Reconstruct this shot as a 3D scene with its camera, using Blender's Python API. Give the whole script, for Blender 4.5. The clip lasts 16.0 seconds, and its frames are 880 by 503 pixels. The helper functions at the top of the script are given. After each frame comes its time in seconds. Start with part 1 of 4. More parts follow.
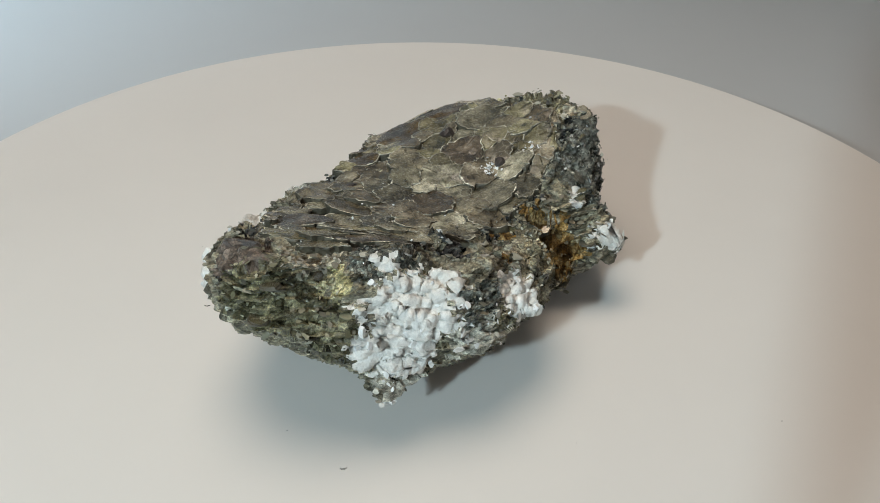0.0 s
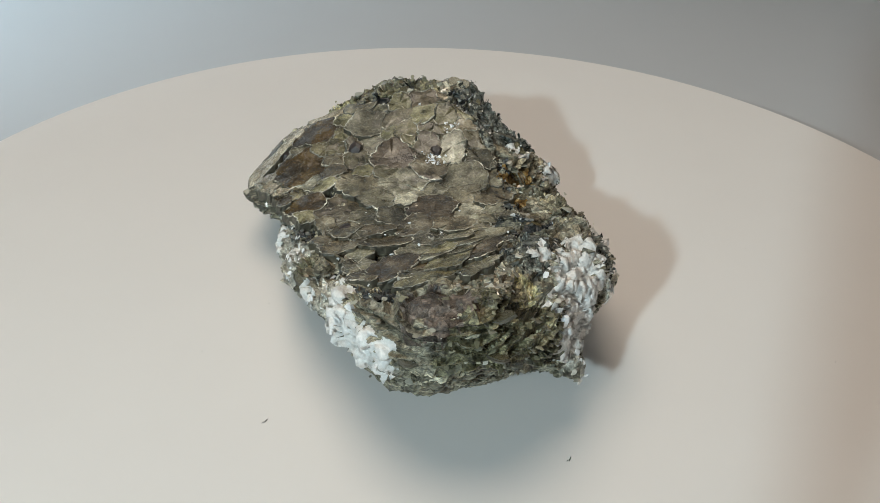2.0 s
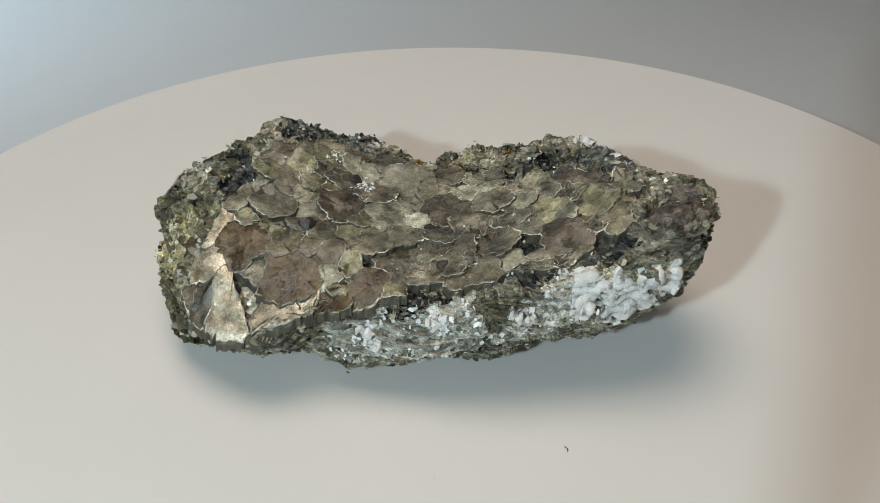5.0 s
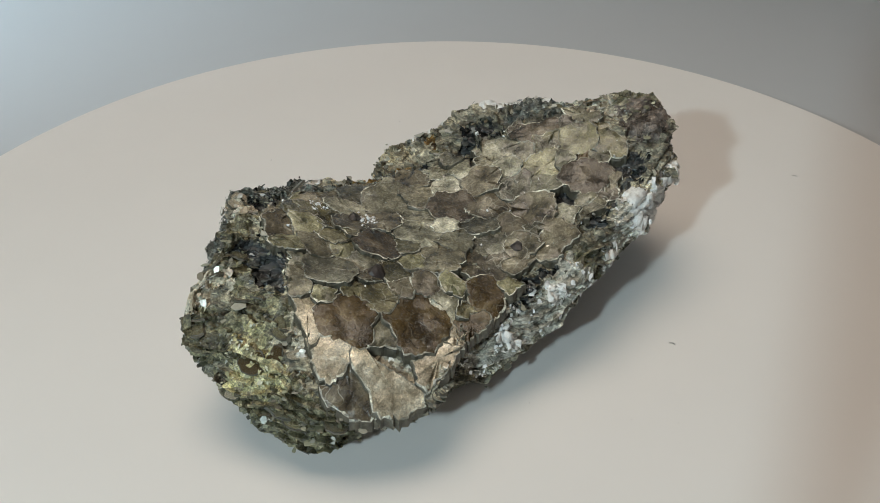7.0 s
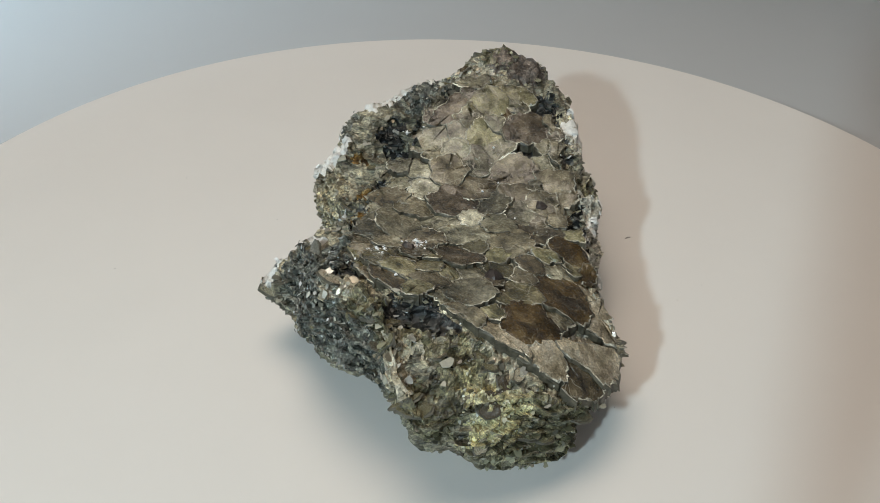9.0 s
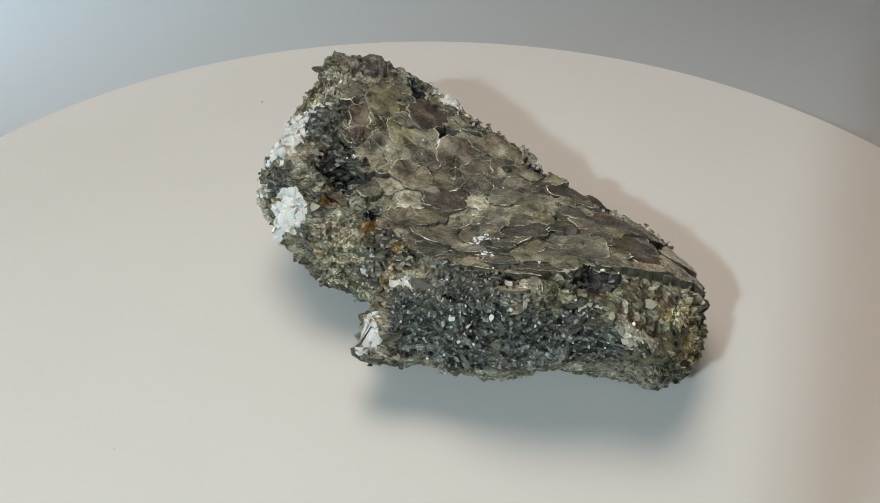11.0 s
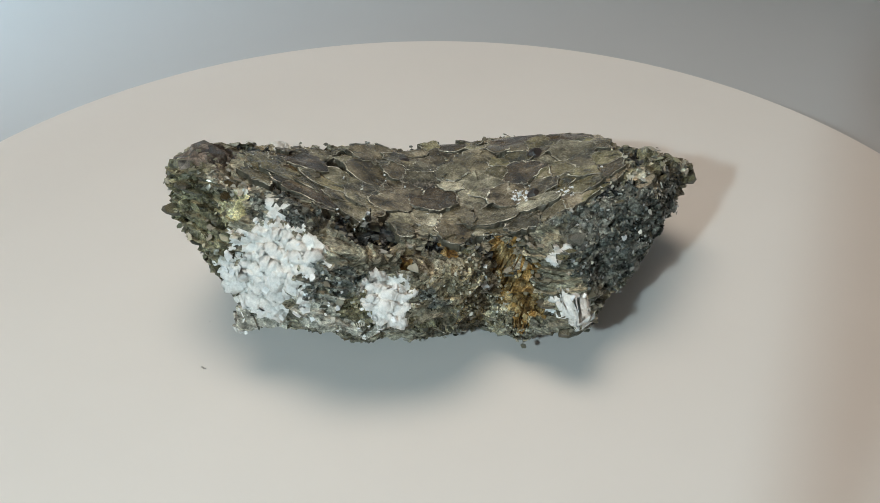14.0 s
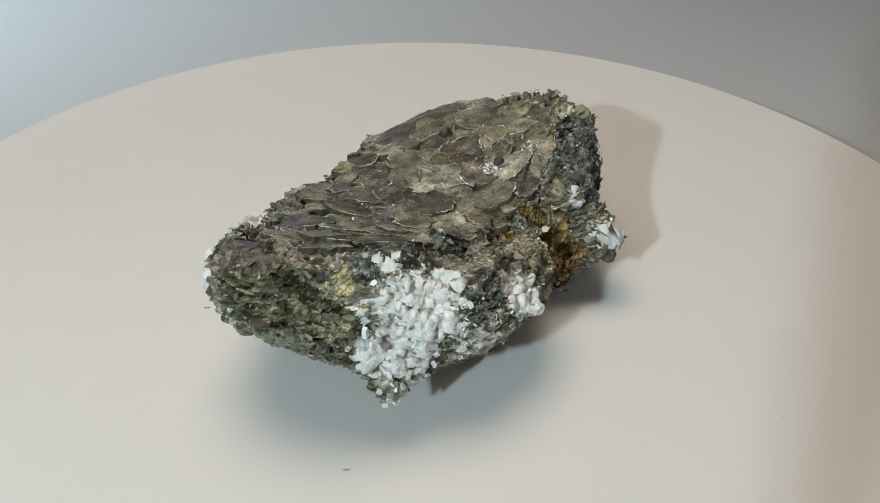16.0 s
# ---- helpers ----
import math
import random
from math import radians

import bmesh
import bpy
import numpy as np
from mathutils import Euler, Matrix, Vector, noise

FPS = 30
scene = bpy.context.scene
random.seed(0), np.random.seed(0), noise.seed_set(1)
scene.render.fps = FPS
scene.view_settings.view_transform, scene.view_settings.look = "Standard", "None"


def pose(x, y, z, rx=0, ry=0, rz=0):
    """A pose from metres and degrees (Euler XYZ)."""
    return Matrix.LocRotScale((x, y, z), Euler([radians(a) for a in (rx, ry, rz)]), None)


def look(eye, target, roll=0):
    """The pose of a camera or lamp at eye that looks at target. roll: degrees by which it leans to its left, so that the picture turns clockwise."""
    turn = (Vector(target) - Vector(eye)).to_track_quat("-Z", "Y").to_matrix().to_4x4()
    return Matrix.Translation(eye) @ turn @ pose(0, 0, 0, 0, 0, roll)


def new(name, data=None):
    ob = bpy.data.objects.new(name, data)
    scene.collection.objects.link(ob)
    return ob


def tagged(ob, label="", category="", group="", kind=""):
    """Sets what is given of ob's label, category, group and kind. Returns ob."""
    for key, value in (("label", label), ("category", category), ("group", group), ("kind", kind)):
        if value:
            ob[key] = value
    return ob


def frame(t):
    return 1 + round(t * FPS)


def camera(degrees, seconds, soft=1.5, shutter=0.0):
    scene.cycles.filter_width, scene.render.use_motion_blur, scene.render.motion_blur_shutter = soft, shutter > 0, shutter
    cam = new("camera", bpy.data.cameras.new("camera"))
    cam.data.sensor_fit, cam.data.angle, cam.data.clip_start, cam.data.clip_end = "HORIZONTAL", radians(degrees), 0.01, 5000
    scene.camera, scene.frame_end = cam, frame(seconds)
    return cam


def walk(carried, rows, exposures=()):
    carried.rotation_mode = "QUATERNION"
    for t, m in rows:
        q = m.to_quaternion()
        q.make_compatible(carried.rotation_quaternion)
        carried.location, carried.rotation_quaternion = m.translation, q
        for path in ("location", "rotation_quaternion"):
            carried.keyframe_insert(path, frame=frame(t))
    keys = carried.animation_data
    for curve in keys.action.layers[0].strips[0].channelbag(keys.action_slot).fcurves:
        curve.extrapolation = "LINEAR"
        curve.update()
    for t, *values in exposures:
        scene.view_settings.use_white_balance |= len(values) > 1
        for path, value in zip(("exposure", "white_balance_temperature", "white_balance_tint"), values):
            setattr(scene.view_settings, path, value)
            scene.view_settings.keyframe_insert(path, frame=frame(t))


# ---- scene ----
cam = camera(48.85, 16.0, soft=0.75)
EYE = pose(-0.0001, -0.144, 0.1123, 54.704, 0, 0) @ pose(0, 0, 0, 0, 0, 0.555)
walk(cam, [(0.0, EYE), (16.0, EYE)], exposures=[(0.0, 0.0), (4.2, -0.01), (6.4, -0.11), (7.5, -0.10), (8.5, -0.03), (9.5, 0.0), (16.0, 0.0)])

TURN = 22.547            # degrees a second, counter-clockwise from above

# ---- world and lamps ----
world = bpy.data.worlds.new("room_air")
world.use_nodes = True
world.node_tree.nodes["Background"].inputs[0].default_value = (0.80, 0.90, 1.0, 1)
world.node_tree.nodes["Background"].inputs[1].default_value = 0.12
scene.world = world


DESK_LAMP = (-0.197, -0.391, 0.270)


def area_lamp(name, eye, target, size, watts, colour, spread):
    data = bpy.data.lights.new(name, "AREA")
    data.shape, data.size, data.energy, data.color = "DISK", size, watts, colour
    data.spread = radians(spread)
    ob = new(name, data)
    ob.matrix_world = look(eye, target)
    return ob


area_lamp("desk_lamp_cool", DESK_LAMP, (0.0, 0.02, 0.0), 0.024, 1.50, (0.69, 0.905, 1.0), 180)
area_lamp("ceiling_lamp_warm", (-0.09, 0.035, 0.62), (0.0, 0.0, 0.0), 0.46, 0.45, (1.0, 0.87, 0.735), 75)
# added soft fill from behind the camera, no fixture known there
area_lamp("front_fill", (0.0, -0.75, 0.62), (0.0, 0.0, 0.0), 0.50, 0.66, (1.0, 0.97, 0.93), 180)
# added cool light, its cone aimed to brighten only the backdrop's left
area_lamp("backdrop_fill_cool", (-0.37, 0.03, 0.20), (-0.25, 0.22, -0.02), 0.10, 0.35, (0.66, 0.87, 1.0), 75)


# ---- material kit ----
def material(name):
    m = bpy.data.materials.new(name)
    m.use_nodes = True
    nt = m.node_tree
    return m, nt, nt.nodes["Principled BSDF"]


def node(nt, kind, **values):
    n = nt.nodes.new(kind)
    for key, value in values.items():
        if key in n.inputs:
            n.inputs[key].default_value = value
    return n


def noise_tex(nt, scale, detail=4.0, rough=0.6, coord=None):
    n = node(nt, "ShaderNodeTexNoise", Scale=scale, Detail=detail, Roughness=rough)
    if coord is not None:
        nt.links.new(coord, n.inputs["Vector"])
    return n.outputs["Fac"]


def coords(nt, scale=(1, 1, 1)):
    tc = nt.nodes.new("ShaderNodeTexCoord")
    mp = nt.nodes.new("ShaderNodeMapping")
    mp.inputs["Scale"].default_value = scale
    nt.links.new(tc.outputs["Object"], mp.inputs["Vector"])
    return mp.outputs["Vector"]


def ramp(nt, fac, stops):
    r = nt.nodes.new("ShaderNodeValToRGB")
    els = r.color_ramp.elements
    while len(els) < len(stops):
        els.new(0.5)
    for e, (at, col) in zip(els, stops):
        e.position, e.color = at, (*col, 1)
    nt.links.new(fac, r.inputs["Fac"])
    return r.outputs["Color"]


def blend(nt, fac, a, b, mode="MIX"):
    mx = nt.nodes.new("ShaderNodeMix")
    mx.data_type, mx.blend_type = "RGBA", mode
    for src, socket in ((fac, mx.inputs[0]), (a, mx.inputs[6]), (b, mx.inputs[7])):
        if isinstance(src, (int, float)):
            socket.default_value = src
        elif isinstance(src, tuple):
            socket.default_value = (*src, 1)
        else:
            nt.links.new(src, socket)
    return mx.outputs[2]


def facets(nt, coord, scale, amount):
    """Small crystal faces, each tipped its own way, so that they catch the light one by one."""
    vor = node(nt, "ShaderNodeTexVoronoi", Scale=scale)
    nt.links.new(coord, vor.inputs["Vector"])
    tip = nt.nodes.new("ShaderNodeVectorMath")
    tip.operation = "MULTIPLY_ADD"
    nt.links.new(vor.outputs["Color"], tip.inputs[0])
    tip.inputs[1].default_value = (2 * amount,) * 3
    tip.inputs[2].default_value = (-amount,) * 3
    geo = nt.nodes.new("ShaderNodeNewGeometry")
    total = nt.nodes.new("ShaderNodeVectorMath")
    nt.links.new(geo.outputs["Normal"], total.inputs[0])
    nt.links.new(tip.outputs[0], total.inputs[1])
    unit = nt.nodes.new("ShaderNodeVectorMath")
    unit.operation = "NORMALIZE"
    nt.links.new(total.outputs[0], unit.inputs[0])
    return unit.outputs[0]


def bump(nt, bsdf, height, strength, distance, normal=None):
    b = node(nt, "ShaderNodeBump", Strength=strength, Distance=distance)
    if normal is not None:
        nt.links.new(normal, b.inputs["Normal"])
    nt.links.new(height, b.inputs["Height"])
    nt.links.new(b.outputs["Normal"], bsdf.inputs["Normal"])


def plain(name, colour, rough, spec=0.4, scale=60.0, wander=0.12, relief=0.0004):
    m, nt, b = material(name)
    c = coords(nt)
    f = noise_tex(nt, scale, 5, 0.6, c)
    lo = tuple(v * (1 - wander) for v in colour)
    hi = tuple(min(1, v * (1 + wander)) for v in colour)
    nt.links.new(ramp(nt, f, [(0.3, lo), (0.7, hi)]), b.inputs["Base Color"])
    b.inputs["Roughness"].default_value, b.inputs["Specular IOR Level"].default_value = rough, spec
    bump(nt, b, noise_tex(nt, scale * 6, 4, 0.6, c), 0.3, relief)
    return m


def mica(name, stops, rough, spec=0.7, metal=0.0, scale=260.0, relief=0.00035, flat=(1, 1, 1), fine=1900.0, vary=1.0):
    """Mica: colour wanders over each sheet and from sheet to sheet."""
    m, nt, b = material(name)
    c = coords(nt, flat)
    f = noise_tex(nt, scale, 6, 0.65, c)
    col = ramp(nt, f, stops)
    info = nt.nodes.new("ShaderNodeObjectInfo")
    tint = ramp(nt, info.outputs["Random"], [(0.0, (0.42, 0.40, 0.36)), (0.25, (0.90, 0.88, 0.83)), (0.5, (0.76, 0.70, 0.61)), (0.75, (1.05, 1.05, 0.97)), (1.0, (1.6, 1.58, 1.54))])
    col = blend(nt, vary, col, tint, "MULTIPLY")
    stain = noise_tex(nt, 1100.0, 6, 0.7, coords(nt, (1.0, 0.55, 1.0)))
    col = blend(nt, 1.0, col, ramp(nt, stain, [(0.32, (0.74, 0.73, 0.71)), (0.5, (1.0, 1.0, 1.0)), (0.70, (1.25, 1.24, 1.21))]), "MULTIPLY")
    speck = noise_tex(nt, 3200.0, 3, 0.7, c)
    col = blend(nt, 1.0, col, ramp(nt, speck, [(0.36, (0.68, 0.68, 0.67)), (0.5, (1.0, 1.0, 1.0)), (0.64, (1.4, 1.4, 1.38))]), "MULTIPLY")
    crust = noise_tex(nt, 480.0, 8, 0.75, c)
    col = blend(nt, ramp(nt, crust, [(0.66, (0, 0, 0)), (0.74, (0.6, 0.6, 0.6))]), col, (0.42, 0.41, 0.37))
    bent = nt.nodes.new("ShaderNodeVectorMath")
    bent.operation = "MULTIPLY_ADD"
    wave = node(nt, "ShaderNodeTexNoise", Scale=420.0, Detail=3.0)
    nt.links.new(c, wave.inputs["Vector"])
    nt.links.new(wave.outputs["Color"], bent.inputs[0])
    bent.inputs[1].default_value = (0.0022, 0.0022, 0.0022)
    nt.links.new(c, bent.inputs[2])
    crack = node(nt, "ShaderNodeTexVoronoi", Scale=360.0)
    crack.feature = "DISTANCE_TO_EDGE"
    nt.links.new(bent.outputs[0], crack.inputs["Vector"])
    line = ramp(nt, crack.outputs["Distance"], [(0.0, (1, 1, 1)), (0.035, (0, 0, 0))])
    fade = ramp(nt, noise_tex(nt, 170.0, 2, 0.5, c), [(0.46, (0, 0, 0)), (0.62, (0.6 * min(1, vary + 0.05),) * 3)])
    col = blend(nt, blend(nt, 1.0, line, fade, "MULTIPLY"), col, (0.52, 0.50, 0.44))
    cell = node(nt, "ShaderNodeTexVoronoi", Scale=360.0)
    nt.links.new(bent.outputs[0], cell.inputs["Vector"])
    shade = nt.nodes.new("ShaderNodeSeparateColor")
    nt.links.new(cell.outputs["Color"], shade.inputs[0])
    col = blend(nt, 1.0, col, ramp(nt, shade.outputs[0], [(0.0, (0.74, 0.73, 0.71)), (0.7, (1.05, 1.04, 1.03)), (1.0, (1.32, 1.31, 1.28))]), "MULTIPLY")
    col = blend(nt, 1.0, col, (1.0, 0.975, 0.905), "MULTIPLY")
    nt.links.new(col, b.inputs["Base Color"])
    g = noise_tex(nt, fine, 3, 0.6, c)
    rr = node(nt, "ShaderNodeMapRange")
    rr.inputs["To Min"].default_value, rr.inputs["To Max"].default_value = max(0.05, rough - 0.14), rough + 0.16
    nt.links.new(g, rr.inputs["Value"])
    nt.links.new(rr.outputs["Result"], b.inputs["Roughness"])
    b.inputs["Specular IOR Level"].default_value, b.inputs["Metallic"].default_value = spec, metal
    h = nt.nodes.new("ShaderNodeMath")
    h.operation = "ADD"
    nt.links.new(shade.outputs[1], h.inputs[0])
    nt.links.new(stain, h.inputs[1])
    bump(nt, b, h.outputs[0], 0.5, relief, facets(nt, bent.outputs[0], 420.0, 0.16))
    return m


PAPER = plain("turntable_white", (0.76, 0.72, 0.68), 0.55, 0.3, 30.0, 0.012, 0.00004)
RIM = plain("turntable_edge", (0.70, 0.66, 0.62), 0.5, 0.3, 40.0, 0.03, 0.00005)
WALL = plain("backdrop_grey", (0.505, 0.51, 0.515), 0.8, 0.2, 6.0, 0.02, 0.0001)
ROOM = plain("room_paint", (0.45, 0.46, 0.47), 0.8, 0.2, 3.0, 0.05, 0.0003)
BOARD = plain("flap_card", (0.30, 0.28, 0.26), 0.8, 0.2, 20.0, 0.05, 0.0002)
DUSTY = plain("dust_grey", (0.35, 0.33, 0.30), 0.8, 0.2, 300.0, 0.1)
HAIR = plain("lint_dark", (0.05, 0.045, 0.04), 0.7, 0.3, 300.0, 0.1)


# ---- mesh kit ----
def mesh_object(name, verts, faces, mats, slots=None, smooth=False):
    me = bpy.data.meshes.new(name)
    me.from_pydata([tuple(v) for v in verts], [], [tuple(int(i) for i in f) for f in faces])
    for m in mats:
        me.materials.append(m)
    if slots is not None:
        me.polygons.foreach_set("material_index", np.asarray(slots, dtype=np.int32))
    if smooth:
        me.polygons.foreach_set("use_smooth", np.ones(len(me.polygons), dtype=bool))
    me.update()
    return new(name, me)


def part(name, verts, faces, mats, parent, label="", slots=None, smooth=False):
    ob = mesh_object(name, verts, faces, mats, slots, smooth)
    ob.parent = parent
    if label:
        tagged(ob, label)
    return ob


def from_bm(name, bm, mat, parent=None, smooth=False):
    me = bpy.data.meshes.new(name)
    bm.to_mesh(me)
    bm.free()
    me.materials.append(mat)
    if smooth:
        me.polygons.foreach_set("use_smooth", np.ones(len(me.polygons), dtype=bool))
    ob = new(name, me)
    ob.parent = parent
    return ob


def slab(name, lo, hi, mat, parent=None, bevel=0.0):
    bm = bmesh.new()
    bmesh.ops.create_cube(bm, size=1)
    for v in bm.verts:
        v.co = Vector(((lo[i] + hi[i]) / 2 + v.co[i] * (hi[i] - lo[i]) for i in range(3)))
    if bevel:
        bmesh.ops.bevel(bm, geom=bm.edges[:], offset=bevel, segments=2, affect="EDGES")
    return from_bm(name, bm, mat, parent)


# ---- the room round the turntable ----
def backdrop():
    """A grey sweep: table sheet, curve and upright wall in one bent sheet with thickness."""
    prof = [(-1.0, -0.022)]
    y0, r = 0.26, 0.10
    for i in range(13):
        a = math.radians(i * 7.5)
        prof.append((y0 + r * math.sin(a), -0.022 + r * (1 - math.cos(a))))
    prof.append((y0 + r, 1.0))
    verts, faces = [], []
    n = len(prof)
    for lift in (0.0, 0.004):
        for x in (-1.0, 1.0):
            for y, z in prof:
                verts.append((x, y + lift, z - lift))
    for k in range(n - 1):
        faces.append((k, k + 1, n + k + 1, n + k))
        faces.append((2 * n + k, 3 * n + k, 3 * n + k + 1, 2 * n + k + 1))
    ob = mesh_object("backdrop", verts, faces, [WALL], smooth=True)
    return tagged(ob, "smooth grey backdrop sheet behind the turntable", "backdrop", kind="structure")


backdrop()
tagged(slab("wall_west", (-1.06, -1.0, -0.04), (-1.0, 1.0, 1.0), ROOM), "plain painted room wall", "wall", kind="structure")
tagged(slab("wall_east", (1.0, -1.0, -0.04), (1.06, 1.0, 1.0), ROOM), "plain painted room wall", "wall", kind="structure")
tagged(slab("wall_south", (-1.06, -1.06, -0.04), (1.06, -1.0, 1.0), ROOM), "plain painted room wall", "wall", kind="structure")
tagged(slab("ceiling", (-1.06, -1.06, 1.0), (1.06, 1.06, 1.05), ROOM), "plain painted ceiling", "ceiling", kind="structure")


def flap():
    """An unseen hanging card, added so its lower edge cuts the cool lamp off the disc's far side."""
    a, b = Vector((-0.0579, -0.2096, 0.1134)), Vector((-0.0159, -0.0994, 0.1134))
    side = (b - a).cross(Vector((0, 0, 1))).normalized() * 0.0012
    up = Vector((0, 0, 0.06))
    verts = [p + o for o in (side, -side) for p in (a, b, b + up, a + up)]
    faces = [(0, 1, 2, 3), (7, 6, 5, 4), (0, 4, 5, 1), (1, 5, 6, 2), (2, 6, 7, 3), (3, 7, 4, 0)]
    ob = mesh_object("added_shade_card", verts, faces, [BOARD])
    return tagged(ob, "unseen dark card added to shade the plate from the desk lamp", "flap", kind="structure")


flap()


# ---- turntable ----
def specks(root):
    """Dust and lint lying on the plate."""
    r = random.Random(3)
    for k, (x, y, size) in enumerate(DUST):
        bm = bmesh.new()
        if k % 4 == 1:
            for i in range(5):
                a = r.uniform(-0.5, 0.5)
                bmesh.ops.create_icosphere(bm, subdivisions=1, radius=0.00011, matrix=Matrix.Translation((x / 1000 + (i - 2) * 0.00022, y / 1000 + a * 0.00022 + 0.00005 * (i - 2) ** 2, 0.00008)))
        else:
            bmesh.ops.create_icosphere(bm, subdivisions=1, radius=size / 1000)
            for v in bm.verts:
                v.co = Vector((v.co.x * r.uniform(0.7, 1.8), v.co.y * r.uniform(0.6, 1.1), v.co.z * 0.5)) + Vector((x / 1000, y / 1000, size / 2000))
        tagged(from_bm("dust_speck", bm, HAIR if k % 3 else DUSTY, root), "tiny dust speck")


DUST = [(55.3, -31.9, 0.12), (-14.5, -43.0, 0.11), (-24.1, -35.0, 0.07), (-40.8, 17.8, 0.09), (-47.9, 15.6, 0.06), (-43.1, -3.7, 0.09), (-26.4, 2.7, 0.05), (-24.4, 20.6, 0.08),
        (-15.1, 38.0, 0.06), (-57.0, -72.6, 0.09), (36.2, -61.0, 0.08), (21.6, -37.1, 0.06)]


def turntable():
    root = new("turntable")
    R = 0.1191

    def edge(a):
        """The plate was cut by hand: slightly oval and off its axle."""
        return 1 + (-2.77 * math.cos(a) - 1.11 * math.sin(a) - 1.73 * math.cos(2 * a) - 0.53 * math.sin(2 * a)) / 119.1

    bm = bmesh.new()
    prof = [(0.0, 0.0), (0.06, 0.0), (R - 0.0008, 0.0), (R - 0.0002, -0.0003), (R, -0.0010), (R, -0.0120), (R - 0.001, -0.0130), (0.0, -0.0130)]
    N = 180
    rings = []
    for r, z in prof:
        if r == 0:
            rings.append([bm.verts.new((0, 0, z))])
        else:
            rings.append([bm.verts.new((r * edge(math.tau * i / N) * math.cos(math.tau * i / N), r * edge(math.tau * i / N) * math.sin(math.tau * i / N), z)) for i in range(N)])
    for A, B in zip(rings, rings[1:]):
        for i in range(N):
            j = (i + 1) % N
            if len(A) == 1:
                bm.faces.new((A[0], B[i], B[j]))
            elif len(B) == 1:
                bm.faces.new((A[j], A[i], B[0]))
            else:
                bm.faces.new((A[i], B[i], B[j], A[j]))
    bmesh.ops.recalc_face_normals(bm, faces=bm.faces[:])
    from_bm("plate", bm, PAPER, root)
    specks(root)
    return tagged(root, "round white turntable plate, matt and slightly dusty", "turntable")


def turntable_base():
    bm = bmesh.new()
    bmesh.ops.create_cone(bm, cap_ends=True, segments=64, radius1=0.085, radius2=0.080, depth=0.009)
    bmesh.ops.translate(bm, vec=(0, 0, -0.0175), verts=bm.verts[:])
    ob = from_bm("motor_housing", bm, RIM)
    return tagged(ob, "low round white motor housing under the plate", "motor housing")


table = turntable()
turntable_base()

# ---- the mineral specimen ----
# radius in millimetres every 10 degrees, at six heights
CENTRE = np.array((-1.0, 4.0))
GIRTH = {}
GIRTH[0] = (16.3, 16, 16.4, 17.6, 17.9, 18.9, 22.1, 27.8, 30.5, 29.4, 22.3, 18.6, 18.2, 17.2, 16, 15.5, 15.1, 14.5, 14.2, 14.7, 15.8, 16.9, 18.5, 19.2, 19.6, 21.3, 21.5, 19.4, 17.8, 15.7, 13.8, 12.5, 11.7, 11.8, 14.2, 16.4)
GIRTH[5] = (24.3, 24.7, 25.5, 26.5, 26.5, 27, 31.8, 42.1, 45.5, 43.2, 31.6, 27.2, 27.1, 25.9, 23.3, 22.7, 21.7, 21.2, 22.2, 23.1, 24.4, 25.3, 28.3, 28.9, 29.5, 30.7, 31.9, 29.5, 27, 23.5, 21, 20, 19.2, 18.6, 23.1, 25.5)
GIRTH[11] = (33.1, 32.6, 33.5, 34.1, 34.5, 34.5, 45.2, 47.4, 45.2, 44, 42.5, 38.4, 28.1, 27.2, 26.1, 25.8, 26.5, 26.1, 25.5, 26.6, 29.1, 33.6, 39.4, 37.1, 39.5, 39.2, 43.3, 38.3, 34.7, 31.3, 28.2, 26.7, 24.7, 21.6, 23.3, 30.9)
GIRTH[17] = (30.8, 31.2, 34.5, 36.7, 38.2, 40.4, 48.4, 45.1, 42.1, 41.4, 38.2, 35.2, 29.2, 25.8, 23.7, 23.1, 23.5, 25.5, 27.3, 29.5, 32.7, 38.9, 43.2, 44.5, 42.9, 44.6, 41.1, 39.4, 38.5, 33.9, 32.5, 28.6, 23.6, 18.7, 17.2, 25.1)
GIRTH[23] = (26.8, 29.2, 30.9, 35.6, 36.3, 40.2, 46.7, 42.5, 40, 38, 35.5, 32.8, 29.1, 25.4, 21.9, 19.3, 18.5, 18.1, 19.5, 25.9, 31.4, 38.6, 45.1, 47.8, 48.3, 45.3, 38.7, 38.2, 35.6, 27.1, 23.3, 22.2, 21.6, 16.6, 14.4, 16.5)
GIRTH[31] = (20.5, 24.5, 28.6, 32.5, 28.5, 31, 37.9, 38, 36.6, 33.9, 29.9, 26.7, 24.5, 21.5, 18.7, 16.4, 15.7, 15.3, 15.8, 19.2, 24.9, 32.2, 41.2, 47.6, 44.9, 33.1, 29.8, 24.5, 23.6, 19.8, 17, 16.1, 15.2, 12.8, 10.7, 13)
# crown: height of the top in millimetres as a polynomial of x / 50 and y / 50
CROWN = {(0, 0): 20.5, (0, 1): -1.96, (0, 2): 20.3, (0, 3): -19.21, (0, 4): -15.23, (0, 5): 7.19, (0, 6): 0.91, (1, 0): -0.78, (1, 1): 17.37, (1, 2): 17.47, (1, 3): -5.44, (1, 4): 0.67, (1, 5): -4.01, (2, 0): 5.76, (2, 1): -5.76, (2, 2): -14.2, (2, 3): -2.5, (2, 4): -3.23, (3, 0): 8.46, (3, 1): -2.33, (3, 2): 1.14, (3, 3): -0.36, (4, 0): 3.58, (4, 1): 1.01, (4, 2): -0.69, (5, 0): 1.14, (5, 1): -0.45, (6, 0): 0.25}


